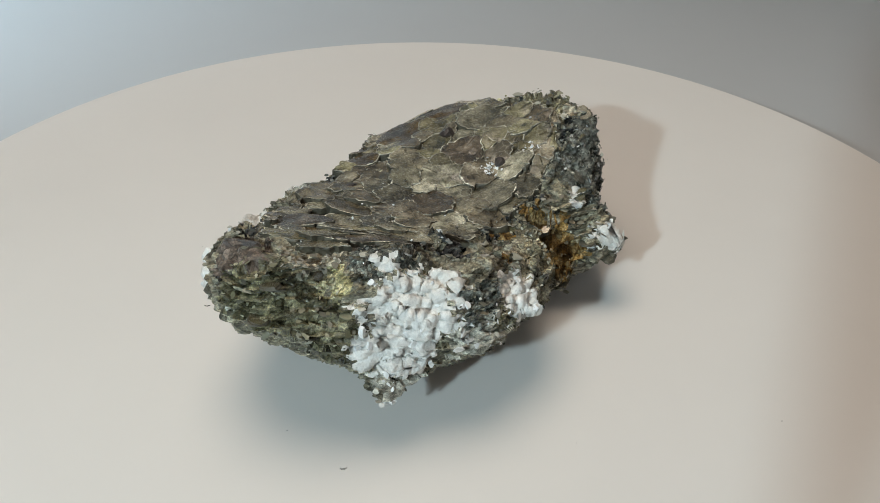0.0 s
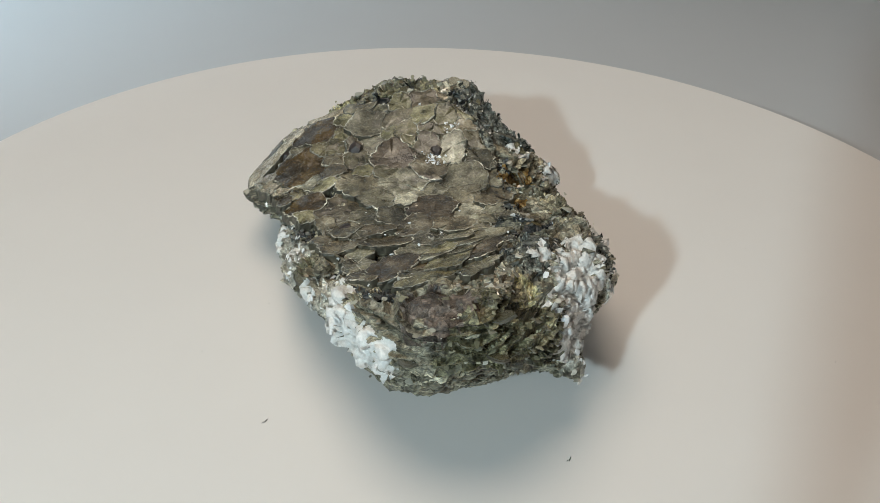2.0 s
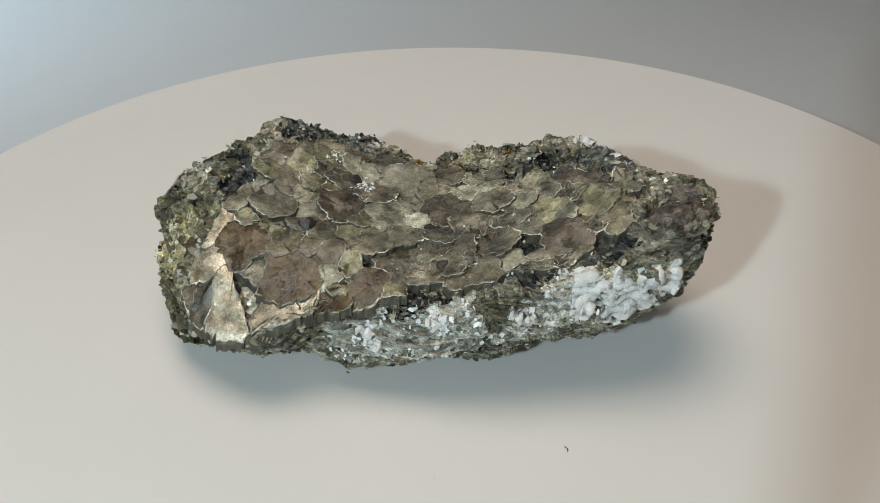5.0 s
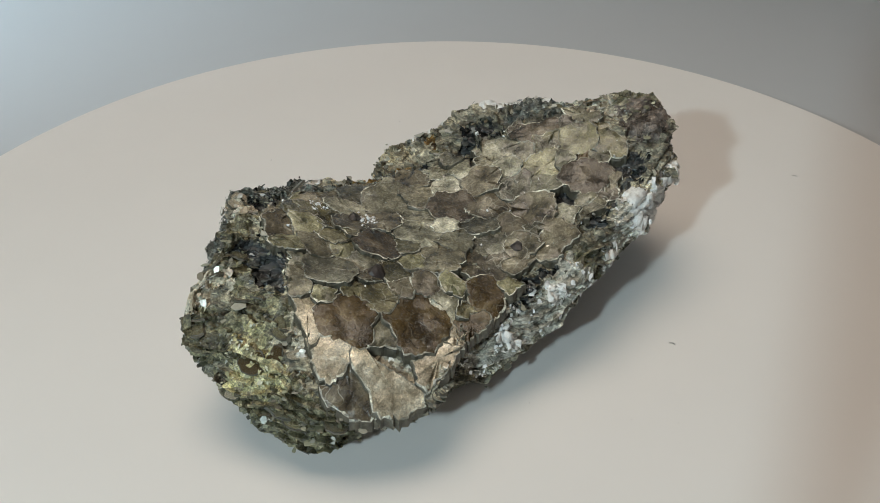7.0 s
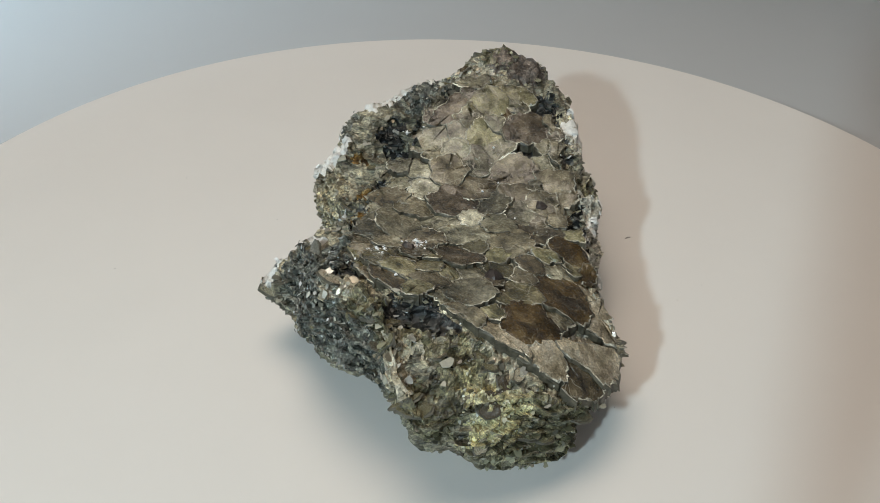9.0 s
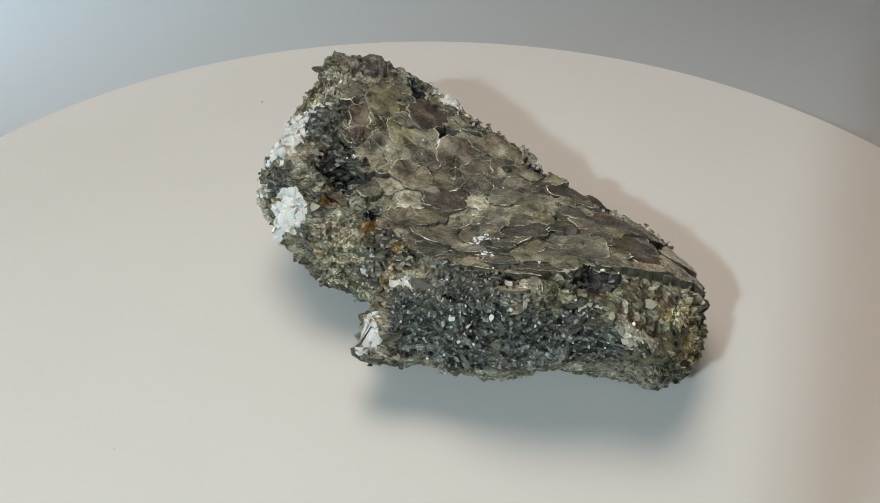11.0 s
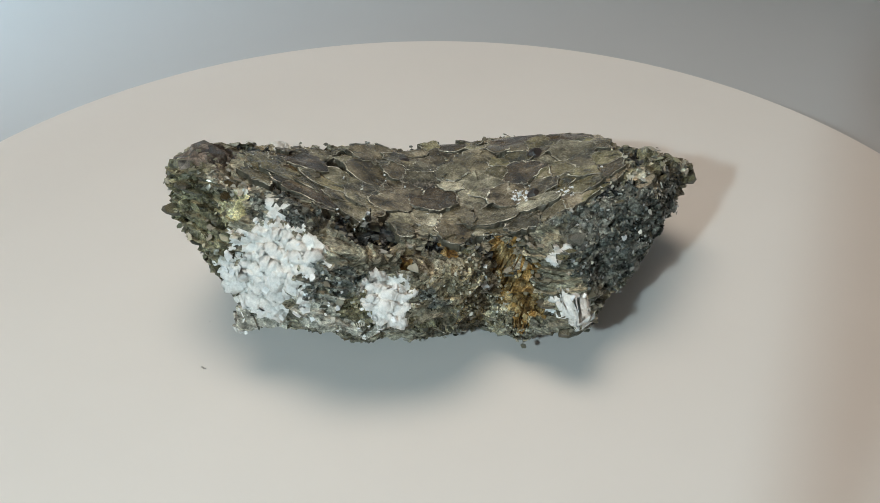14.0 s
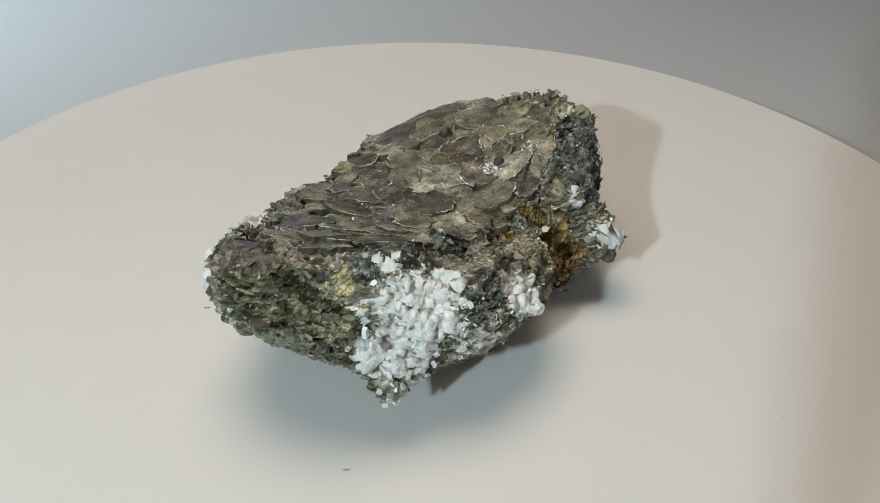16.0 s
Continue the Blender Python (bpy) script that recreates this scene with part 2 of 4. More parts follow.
def crown(x, y):
    u, v = x / 50, y / 50
    return sum(c * u ** i * v ** j for (i, j), c in CROWN.items())


# how far the smooth crown sheets reach from the middle, every 15 degrees
LEDGE = (18, 22, 27, 29, 30, 36, 41.5, 38, 32, 25, 20, 19.5, 21, 25, 34, 37, 34, 27, 22, 18, 16, 15, 15, 16)


def ledge(th):
    return np.interp((np.degrees(th) % 360) / 15, np.arange(25), LEDGE + LEDGE[:1])


def shoulder(x, y):
    """The crown, stepping down past the end of its smooth sheets."""
    dx, dy = x - CENTRE[0], y - CENTRE[1]
    r = np.hypot(dx, dy)
    over = np.maximum(r - ledge(np.arctan2(dy, dx)), 0)
    return crown(x, y) - 1.0 * np.clip(over / 1.4, 0, 1) - 0.05 * over - 0.008 * over ** 2


def girth(th, z):
    """Outer radius at azimuth th and height z."""
    levels = sorted(GIRTH)
    pos = (np.degrees(th) % 360) / 10
    i = np.floor(pos).astype(int)
    f = pos - i
    rows = []
    for lv in levels:
        g = np.array(GIRTH[lv], float)
        p0, p1, p2, p3 = g[(i - 1) % 36], g[i % 36], g[(i + 1) % 36], g[(i + 2) % 36]
        rows.append(p1 + 0.5 * f * (p2 - p0 + f * (2 * p0 - 5 * p1 + 4 * p2 - p3 + f * (3 * (p1 - p2) + p3 - p0))))
    rows = np.array(rows)
    z = np.clip(z, levels[0], levels[-1])
    k = np.clip(np.searchsorted(levels, z, side="right") - 1, 0, len(levels) - 2)
    lo, hi = np.array(levels)[k], np.array(levels)[k + 1]
    w = (z - lo) / (hi - lo)
    col = np.arange(rows.shape[1])
    return rows[k, col] * (1 - w) + rows[k + 1, col] * w - np.interp(z, (0, 11, 19), (1.0, 0.8, 0.0))


def rim(th):
    z = np.full_like(th, 18.0)
    for _ in range(30):
        r = girth(th, z)
        t = np.clip(shoulder(CENTRE[0] + r * np.cos(th), CENTRE[1] + r * np.sin(th)), 8.0, 34.0)
        z = 0.6 * z + 0.4 * t
    return girth(th, z), z


def rough_shape(th, s):
    """The bare shape: s from 0 to 1 goes up the flank, from 1 to 2 over the top to the middle."""
    rr, zr = rim(th)
    flank = s <= 1
    z = np.where(flank, zr * s, 0)
    r = np.where(flank, girth(th, z), rr * np.clip(2 - s, 0, 1))
    x, y = CENTRE[0] + r * np.cos(th), CENTRE[1] + r * np.sin(th)
    zt = shoulder(x, y)
    edge = np.clip((2 - s), 0, 1) ** 10
    z = np.where(flank, z, zt * (1 - edge) + zr * edge)
    return np.stack((x, y, z), -1)


def lattice(ix, iy, iz, seed):
    n = ix * 374761393 + iy * 668265263 + iz * 2147483647 + seed * 1274126177
    n = (n ^ (n >> 13)) * 1274126177
    n = n ^ (n >> 16)
    return (n & 0xFFFF) / 65535.0


def grain(p, seed=0):
    """Value noise, -1 to 1."""
    q = np.floor(p).astype(np.int64)
    f = p - q
    f = f * f * (3 - 2 * f)
    out = 0
    for dx in (0, 1):
        for dy in (0, 1):
            for dz in (0, 1):
                w = (f[..., 0] if dx else 1 - f[..., 0]) * (f[..., 1] if dy else 1 - f[..., 1]) * (f[..., 2] if dz else 1 - f[..., 2])
                out = out + w * lattice(q[..., 0] + dx, q[..., 1] + dy, q[..., 2] + dz, seed)
    return out * 2 - 1


def fbm(p, octaves=4, seed=0):
    out, amp = 0, 1.0
    for k in range(octaves):
        out = out + amp * grain(p * 2 ** k + 17.3 * k, seed + k)
        amp *= 0.5
    return out


def cells(p, seed=0):
    """Nearest and second nearest cell centre, and a random number of the cell."""
    q = np.floor(p).astype(np.int64)
    d1 = np.full(p.shape[:-1], 9.0)
    d2 = d1.copy()
    rnd = d1 * 0
    for dx in (-1, 0, 1):
        for dy in (-1, 0, 1):
            for dz in (-1, 0, 1):
                c = q + np.array((dx, dy, dz))
                at = c + np.stack([lattice(c[..., 0], c[..., 1], c[..., 2], seed + k) for k in range(3)], -1)
                d = np.sqrt(((p - at) ** 2).sum(-1))
                r = lattice(c[..., 0], c[..., 1], c[..., 2], seed + 7)
                near = d < d1
                d2 = np.where(near, d1, np.minimum(d2, d))
                rnd = np.where(near, r, rnd)
                d1 = np.where(near, d, d1)
    return d1, d2, rnd


def normals_of(P):
    du = np.roll(P, -1, 1) - np.roll(P, 1, 1)
    dv = np.gradient(P, axis=0)
    n = np.cross(du, dv)
    ln = np.linalg.norm(n, axis=-1, keepdims=True)
    return n / np.maximum(ln, 1e-9)


def on_crown(P):
    """1 where the smooth sheets lie, 0 outside."""
    dx, dy = P[..., 0] - CENTRE[0], P[..., 1] - CENTRE[1]
    return np.hypot(dx, dy) - ledge(np.arctan2(dy, dx)) + 1.2 * grain(P / 3.0, 15)


def sculpt(P, s):
    """Relief on the bare shape: lumps, split sheets round the flank, low scales on the crown."""
    N = normals_of(P)
    top = np.clip((s - 1.0) / 0.06, 0, 1) * np.clip(-on_crown(P) / 1.0 + 0.5, 0, 1)
    flank = 1 - top
    lump = fbm(P / 9.0, 4, 3) * (0.55 + 0.65 * flank)
    d1, d2, rnd = cells(P / np.array((5.2, 4.4, 3.0)) + 0.25 * fbm(P / 3.0, 2, 9)[..., None], 11)
    scale = (rnd - 0.5) * 1.0 - 0.5 * np.exp(-((d2 - d1) / 0.07) ** 2)
    bed = (P[..., 2] - 0.25 * crown(P[..., 0], P[..., 1])) / 1.7 + 0.8 * fbm(P / 7.0, 3, 23)
    saw = bed - np.floor(bed)
    sheets = (saw ** 1.5 - 0.4) * 1.8 + grain(P * np.array((0.5, 0.5, 2.6)), 22) * 0.35
    c1, c2, crn = cells(P / 2.1, 31)
    crumbs = (crn - 0.5) * 0.9 - 0.5 * c1 + 0.3
    fine = fbm(P / 1.1, 3, 41) * 0.22 - np.abs(fbm(P / np.array((2.6, 2.6, 1.1)), 3, 47)) * 0.5 * flank
    out = lump - top * 0.55 + top * scale * 0.25 + flank * (sheets * (0.4 + 0.6 * (0.5 + 0.5 * grain(P / 6.0, 43))) + crumbs * 0.45) + fine * 1.2
    return P + N * out[..., None]


def specimen_body(nu=680, nv_side=130, nv_top=140):
    sv = np.concatenate((np.linspace(0.0, 1, nv_side, endpoint=False), 1 + np.linspace(0, 1, nv_top) ** 0.8 * 0.995))
    th = np.linspace(0, 2 * np.pi, nu, endpoint=False)
    TH, SV = np.meshgrid(th, sv)
    P = rough_shape(TH.ravel(), SV.ravel()).reshape(*TH.shape, 3)
    P = sculpt(P, SV)
    P[..., 2] = np.maximum(P[..., 2], 0.0)
    return P, SV


rock = new("mineral_specimen")
tagged(rock, "grey-green mica schist specimen with white crystal patches, resting on the turntable", "rock")
BODY, BODY_S = specimen_body()
BARE_N = normals_of(BODY)
rng = np.random.default_rng(7)

# minerals of the body
GREY, WHITE, SLATE, OCHRE, YELLOW, BLACK, SILVER, STREAK, OLIVE, PURPLE, BEIGE = range(11)


def vein_mica(name, stops, rough, spec, vein, vein_at, streak=(1, 1, 1), metal=0.0, scale=420.0, relief=0.0004, grit=0.4, tip=0.5, cast=(0.95, 0.935, 0.875)):
    """Mica with pale veins and grains in it: colour at two scales, sheen that varies from grain to grain."""
    m, nt, b = material(name)
    c = coords(nt, streak)
    f = noise_tex(nt, scale, 8, 0.7, c)
    col = ramp(nt, f, stops)
    big = noise_tex(nt, 90.0, 3, 0.5, c)
    grit_low = 1 - 0.7 * grit
    col = blend(nt, 1.0, col, ramp(nt, big, [(0.3, (grit_low, grit_low, grit_low * 0.98)), (0.7, (1 + 0.5 * grit, 1 + 0.46 * grit, 1 + 0.36 * grit))]), "MULTIPLY")
    vor = node(nt, "ShaderNodeTexVoronoi", Scale=scale * 1.6)
    nt.links.new(c, vor.inputs["Vector"])
    col = blend(nt, 1.0, col, ramp(nt, vor.outputs["Color"], [(0.15, (1 - grit,) * 3), (0.55, (1.0, 1.0, 1.0)), (0.9, (1 + 1.6 * grit,) * 3)]), "MULTIPLY")
    if vein:
        v = noise_tex(nt, scale * 0.55, 7, 0.72, coords(nt, tuple(k * 1.03 for k in streak)))
        mask = ramp(nt, v, [(vein_at, (0, 0, 0)), (min(vein_at + 0.06, 1), (1, 1, 1))])
        col = blend(nt, mask, col, vein)
    speck = noise_tex(nt, 3000.0, 3, 0.7, c)
    col = blend(nt, 1.0, col, ramp(nt, speck, [(0.35, (1 - 1.3 * grit,) * 3), (0.5, (1.0, 1.0, 1.0)), (0.66, (1 + 1.8 * grit,) * 3)]), "MULTIPLY")
    col = blend(nt, 1.0, col, cast, "MULTIPLY")
    nt.links.new(col, b.inputs["Base Color"])
    rr = node(nt, "ShaderNodeMapRange")
    rr.inputs["To Min"].default_value, rr.inputs["To Max"].default_value = max(0.08, rough - 0.18), min(1, rough + 0.2)
    sep = nt.nodes.new("ShaderNodeSeparateColor")
    nt.links.new(vor.outputs["Color"], sep.inputs[0])
    nt.links.new(sep.outputs[1], rr.inputs["Value"])
    nt.links.new(rr.outputs["Result"], b.inputs["Roughness"])
    b.inputs["Specular IOR Level"].default_value, b.inputs["Metallic"].default_value = spec, metal
    h = nt.nodes.new("ShaderNodeMath")
    h.operation = "ADD"
    nt.links.new(f, h.inputs[0])
    nt.links.new(sep.outputs[0], h.inputs[1])
    bump(nt, b, h.outputs[0], 1.0, relief * 1.6, facets(nt, c, scale * 2.2, tip))
    return m


MINERAL = {
    GREY: vein_mica("mica_grey", [(0.34, (0.035, 0.031, 0.021)), (0.50, (0.24, 0.22, 0.165)), (0.68, (0.46, 0.435, 0.36))], 0.36, 0.8, (0.62, 0.60, 0.54), 0.66, streak=(0.55, 0.55, 1.9), grit=0.52),
    WHITE: vein_mica("feldspar_white", [(0.2, (0.70, 0.66, 0.61)), (0.45, (0.85, 0.835, 0.81)), (0.75, (0.90, 0.895, 0.88))], 0.45, 0.45, (0.60, 0.57, 0.52), 0.74, grit=0.06, tip=0.22, cast=(1.0, 0.99, 0.97)),
    SLATE: vein_mica("schist_dark", [(0.34, (0.016, 0.018, 0.015)), (0.50, (0.115, 0.122, 0.108)), (0.70, (0.42, 0.43, 0.40))], 0.3, 0.9, (0.60, 0.60, 0.59), 0.67, scale=620.0, grit=0.52),
    OCHRE: vein_mica("ochre_crust", [(0.36, (0.035, 0.018, 0.006)), (0.5, (0.26, 0.15, 0.045)), (0.66, (0.58, 0.46, 0.26))], 0.7, 0.25, (0.55, 0.48, 0.35), 0.62),
    YELLOW: vein_mica("yellow_crust", [(0.32, (0.20, 0.17, 0.08)), (0.5, (0.50, 0.46, 0.27)), (0.7, (0.78, 0.75, 0.58))], 0.45, 0.6, (0.09, 0.08, 0.05), 0.66),
    BLACK: vein_mica("mica_black", [(0.3, (0.008, 0.009, 0.010)), (0.55, (0.035, 0.038, 0.04)), (0.8, (0.16, 0.165, 0.16))], 0.28, 0.9, (0.50, 0.49, 0.45), 0.66, streak=(0.35, 0.35, 2.0)),
    # silver-gold mica, base colour brightened to hold its highlights too
    SILVER: vein_mica("mica_silver", [(0.32, (0.26, 0.21, 0.13)), (0.5, (0.62, 0.56, 0.45)), (0.7, (0.88, 0.84, 0.75))], 0.3, 1.0, (0.10, 0.06, 0.022), 0.66, metal=0.2, grit=0.25),
    STREAK: vein_mica("schist_pale", [(0.34, (0.07, 0.068, 0.056)), (0.48, (0.50, 0.48, 0.43)), (0.64, (0.86, 0.84, 0.80))], 0.45, 0.6, (0.045, 0.043, 0.034), 0.62, streak=(0.8, 0.8, 1.7), grit=0.3),
    OLIVE: vein_mica("mica_olive", [(0.34, (0.030, 0.027, 0.014)), (0.50, (0.165, 0.152, 0.090)), (0.70, (0.38, 0.355, 0.25))], 0.34, 0.85, (0.48, 0.45, 0.31), 0.68, grit=0.52),
    PURPLE: vein_mica("mica_umber", [(0.34, (0.04, 0.030, 0.024)), (0.50, (0.15, 0.118, 0.10)), (0.72, (0.31, 0.26, 0.235))], 0.32, 0.85, (0.45, 0.43, 0.41), 0.70),
    BEIGE: vein_mica("granular_beige", [(0.34, (0.055, 0.042, 0.022)), (0.50, (0.34, 0.30, 0.205)), (0.70, (0.66, 0.61, 0.48))], 0.55, 0.45, (0.74, 0.71, 0.62), 0.66, grit=0.52),
}
# spots of each mineral: centre and radius in millimetres; a later one covers an earlier one
PATCHES = []


def spots(kind, *places):
    PATCHES.extend((kind, *p) for p in places)


spots(SLATE, (29, 9.6, 19.3, 7.5), (29.7, 18, 21.4, 8), (27.5, 26.7, 21.9, 7), (25.1, 34, 21.3, 5), (27.3, 5.2, 22.2, 4), (27.9, 14.8, 23.6, 7), (31.1, 16.3, 17.6, 6), (29.5, 22.3, 23.6, 6))
spots(SLATE, (28.5, 26.6, 19, 5), (25.9, 31.9, 19.3, 4), (5.6, -31.5, 21.4, 3.6), (-17.8, -36.6, 24.8, 2.2), (-7, -28.1, 28.4, 3.6), (-11.8, -29.2, 29.1, 2.6), (18.4, 10.5, 23.1, 4), (26.8, 7.2, 22.8, 4.5))
spots(SLATE, (7.3, -28, 21.5, 4.5), (16.3, -17.4, 18.3, 2.5), (-4.7, -24.3, 27, 2.2))
spots(STREAK, (-22.6, 16.7, 12.6, 6), (-18.4, 24.7, 10.4, 5), (-26.7, 7.4, 13.8, 6), (-29.1, -1.2, 14.8, 6), (-25.4, 12.2, 10.1, 5), (-6.9, -38, 12.3, 4.5), (6, -33.7, 17.1, 5), (9.7, -28.1, 15.6, 5))
spots(STREAK, (-4.2, -36.5, 13, 3.5), (-24.3, 12.2, 14.8, 5), (-27.5, 4.7, 17.4, 5), (-31.7, -8.1, 19.7, 5), (-33.8, -14.2, 23.4, 4), (-19.9, 21.6, 12.4, 4.5))
spots(OLIVE, (-24.2, -36.2, 27.6, 7), (-27.2, -35.6, 28.2, 6), (-18, -33.3, 28.6, 3), (-14.6, -38, 19.9, 4), (-26.7, -35.6, 28.8, 7), (-16.9, -37.3, 24, 5), (-31.2, -33.2, 24, 4), (18.1, 42.3, 20.4, 7))
spots(OLIVE, (8, 48.4, 11.3, 7), (-0.2, 48.1, 9.7, 6), (23.4, 26.7, 26.4, 4), (-6.9, 43.2, 11.3, 4), (16.9, 39.1, 22.2, 6.5), (22.5, 45.6, 19.4, 5), (4.9, 48.7, 8.8, 6), (9.3, 37.7, 21.5, 4))
spots(OLIVE, (-31.3, -11.1, 24.1, 3), (-26.8, 3.1, 18.5, 3.5), (20.9, 34.2, 25, 4.5), (10.8, 42.7, 19, 4), (9.1, -29.2, 17.5, 3), (14.7, -21.1, 13.7, 3))
spots(PURPLE, (-29, -29.3, 30.2, 4.5), (-29, -28.2, 30, 5), (-29.6, -26.7, 29.6, 4.5))
spots(BEIGE, (17.2, -10, 14.4, 5.5), (18.9, -3.5, 12.8, 5), (16.4, -13.4, 19.4, 3.5), (21, -3.4, 11.9, 5.5), (16.2, -8.1, 16.7, 4.5), (17.7, -5.1, 7.6, 4))
# silver spots, some of them mica highlights put into the colour
spots(SILVER, (-8.5, 39.1, 13.6, 5.5), (-1, 38.2, 18.2, 4), (6.9, 40.9, 18.8, 3.4), (-13.3, 28.7, 16.8, 2.6), (-6.2, 43.3, 11.5, 3), (25.9, 23.5, 26.7, 2.6), (-18.1, -18.7, 26.8, 4), (-19.7, -29, 30.5, 4))
spots(SILVER, (-24.5, -14.4, 25.8, 2), (21, 39.2, 22.7, 3.5), (-13.2, 31.4, 15.5, 4), (22.8, 38.6, 23.7, 3.6), (-6.7, -17.5, 25, 2.2), (10.5, 36.4, 22.3, 2.2), (-17.8, 24, 15.8, 2.6), (22.7, 20, 25.8, 3))
spots(SILVER, (1.9, 40.2, 18.2, 2), (19.5, 31.6, 25.2, 2), (15.6, 35.2, 23.5, 2.2), (20.3, 25.3, 25.9, 2), (-16.3, -15.6, 25.3, 1.8))
spots(YELLOW, (10.8, 46.4, 16.2, 4.6), (14.6, 48, 12.7, 2.6), (20.4, 39, 22.8, 2), (10.4, 46.6, 15.7, 4.6), (11.8, 43.5, 18.8, 2.6), (-15.8, -32.7, 27.7, 2.4))
spots(BLACK, (-24.7, -15.9, 26.4, 2.5), (-18.6, -21.6, 28.1, 2.8), (-13.8, -25.4, 28.9, 2.2), (-16.1, -12.2, 24, 2.2), (5.4, -1.9, 20.5, 1.9), (9.3, -0.1, 20.6, 1.9), (11.9, 2.2, 20.9, 1.6), (-20.5, -6.6, 22.8, 2.5))
spots(BLACK, (-23.7, -9.9, 24.1, 3), (-24.5, -14, 25.7, 3.2), (-27.4, -17, 27.1, 2.5), (15.6, 31.6, 24.3, 3.5), (18.9, 30.4, 25.3, 2.8), (-1.2, 22.2, 21.3, 2), (-5.8, 19.6, 20.4, 2.2), (-10.4, 16.7, 19.8, 1.8))
spots(BLACK, (0.9, -20.5, 24.4, 2.8), (1.7, -16.2, 23.3, 3.2), (1.5, -12.8, 22.5, 2.2), (14, 3.1, 21.2, 2.2), (22.8, 16.6, 25.4, 2), (23.6, 20.9, 26.1, 2.4), (18.2, 30.5, 25.1, 2.2), (14.4, -4.2, 18.6, 2))
spots(BLACK, (16.4, 31.8, 24.4, 2.5), (-2.2, 20.8, 21.1, 1.9), (0.1, 24.3, 21.5, 1.8))
spots(OCHRE, (19.9, -2.4, 14.3, 4.6), (11.4, -7.4, 19.9, 1.8), (24.6, -2.1, 13, 2.4), (21.1, -3.8, 9.5, 2.6), (17.2, -0.9, 18.9, 2), (8.7, -17.9, 22.2, 1.9), (24.9, -1.5, 14.1, 1.9), (8.4, -17.6, 22.2, 1.6))
spots(OCHRE, (10.3, -8.5, 20.1, 1.6), (21.6, -0.8, 17.3, 2), (6.8, -17.4, 22.4, 1.2), (13.4, -1.4, 20.8, 1.8), (11.9, -8.2, 20, 1.2), (7.8, -17.2, 22.2, 1.5))
spots(WHITE, (-7, -32.1, 22.7, 5.1), (-11.9, -34, 23.2, 3.4), (-11.1, -36.5, 18.4, 3.2), (-1.9, -31.9, 22.4, 4.7), (-5.5, -35.5, 16.5, 4.3), (0.7, -29.3, 23.6, 3.2), (-3.7, -34.6, 19.5, 4.3), (12.5, -24.2, 18.3, 3.6))
spots(WHITE, (9.8, -22.2, 21, 2.2), (23.5, 2.9, 21.2, 2.3), (28.9, 0.3, 13.3, 2.5), (-32.8, -10.8, 21.1, 3.9), (-34.8, -16.7, 19.2, 4.3), (-35.3, -23.8, 23.3, 3.4), (-34.4, -14.2, 16.4, 3), (-34.9, -20.2, 17.2, 2.8))
spots(WHITE, (-29.4, -0.5, 17.2, 2.4), (-24, 11, 16.2, 1.8), (-20.2, 20.7, 12.3, 1.6), (-27.1, 4, 12.4, 1.5), (-23.3, 16.9, 10.2, 1.6), (-4.7, -31.4, 23, 4.2), (1.6, -32.7, 21.5, 2.7), (-9, -29.2, 26.3, 2.7))
spots(WHITE, (11.3, -23.6, 19.2, 4.6), (13.7, -24.9, 17.4, 3), (28.9, 0.3, 13.3, 2.8), (24.8, 3.3, 21.4, 1.8), (15.5, -5.7, 16.5, 2.2), (-6.1, -17.4, 24.9, 1.4), (-7.6, -9, 22.2, 1.3), (-16.2, -14.4, 24.8, 1.1))
spots(WHITE, (-10, 21, 19.5, 1.2), (-25.3, 5.7, 18, 1.4), (8.9, 11.5, 21.7, 1.2), (16.2, 13.7, 23.4, 1.4), (1.8, -12.5, 22.4, 1))


def mineral_map(P):
    q = P + np.stack([fbm(P / 3.2, 3, 51 + k) for k in range(3)], -1) * 1.7 + np.stack([fbm(P / 1.1, 2, 61 + k) for k in range(3)], -1) * 1.3
    best = np.full(P.shape[:-1], GREY)
    over = on_crown(q)
    dark = (over > 0.1) & (over < 1.7) & (P[..., 2] > 15) & (grain(P / 4.5, 57) > -0.05)
    for kind, x, y, z, r in PATCHES:
        d = np.sqrt(((q - np.array((x, y, z))) ** 2).sum(-1))
        best = np.where(d < r, kind, best)
        if kind == SILVER:
            best = np.where(dark, BLACK, best)
    return best


ZONE = mineral_map(BODY)


def pieces(zone):
    """Connected patches of one mineral: a number for each, tiny ones given back to the grey mica."""
    rows, cols = zone.shape
    label = np.full(zone.shape, -1)
    count = 0
    for i0, j0 in zip(*np.where(zone != GREY)):
        if label[i0, j0] >= 0:
            continue
        stack, cells_in, kind = [(i0, j0)], [], zone[i0, j0]
        label[i0, j0] = count
        while stack:
            i, j = stack.pop()
            cells_in.append((i, j))
            for a, b in ((i + 1, j), (i - 1, j), (i, (j + 1) % cols), (i, (j - 1) % cols)):
                if 0 <= a < rows and label[a, b] < 0 and zone[a, b] == kind:
                    label[a, b] = count
                    stack.append((a, b))
        if len(cells_in) < 90:
            ii, jj = zip(*cells_in)
            zone[ii, jj], label[ii, jj] = GREY, 999999
        else:
            count += 1
    label[zone == GREY] = -1
    return zone, label


ZONE, PIECE = pieces(ZONE)
CROWN_SIDE = (BODY_S > 1.0) & (on_crown(BODY) < 0.3)


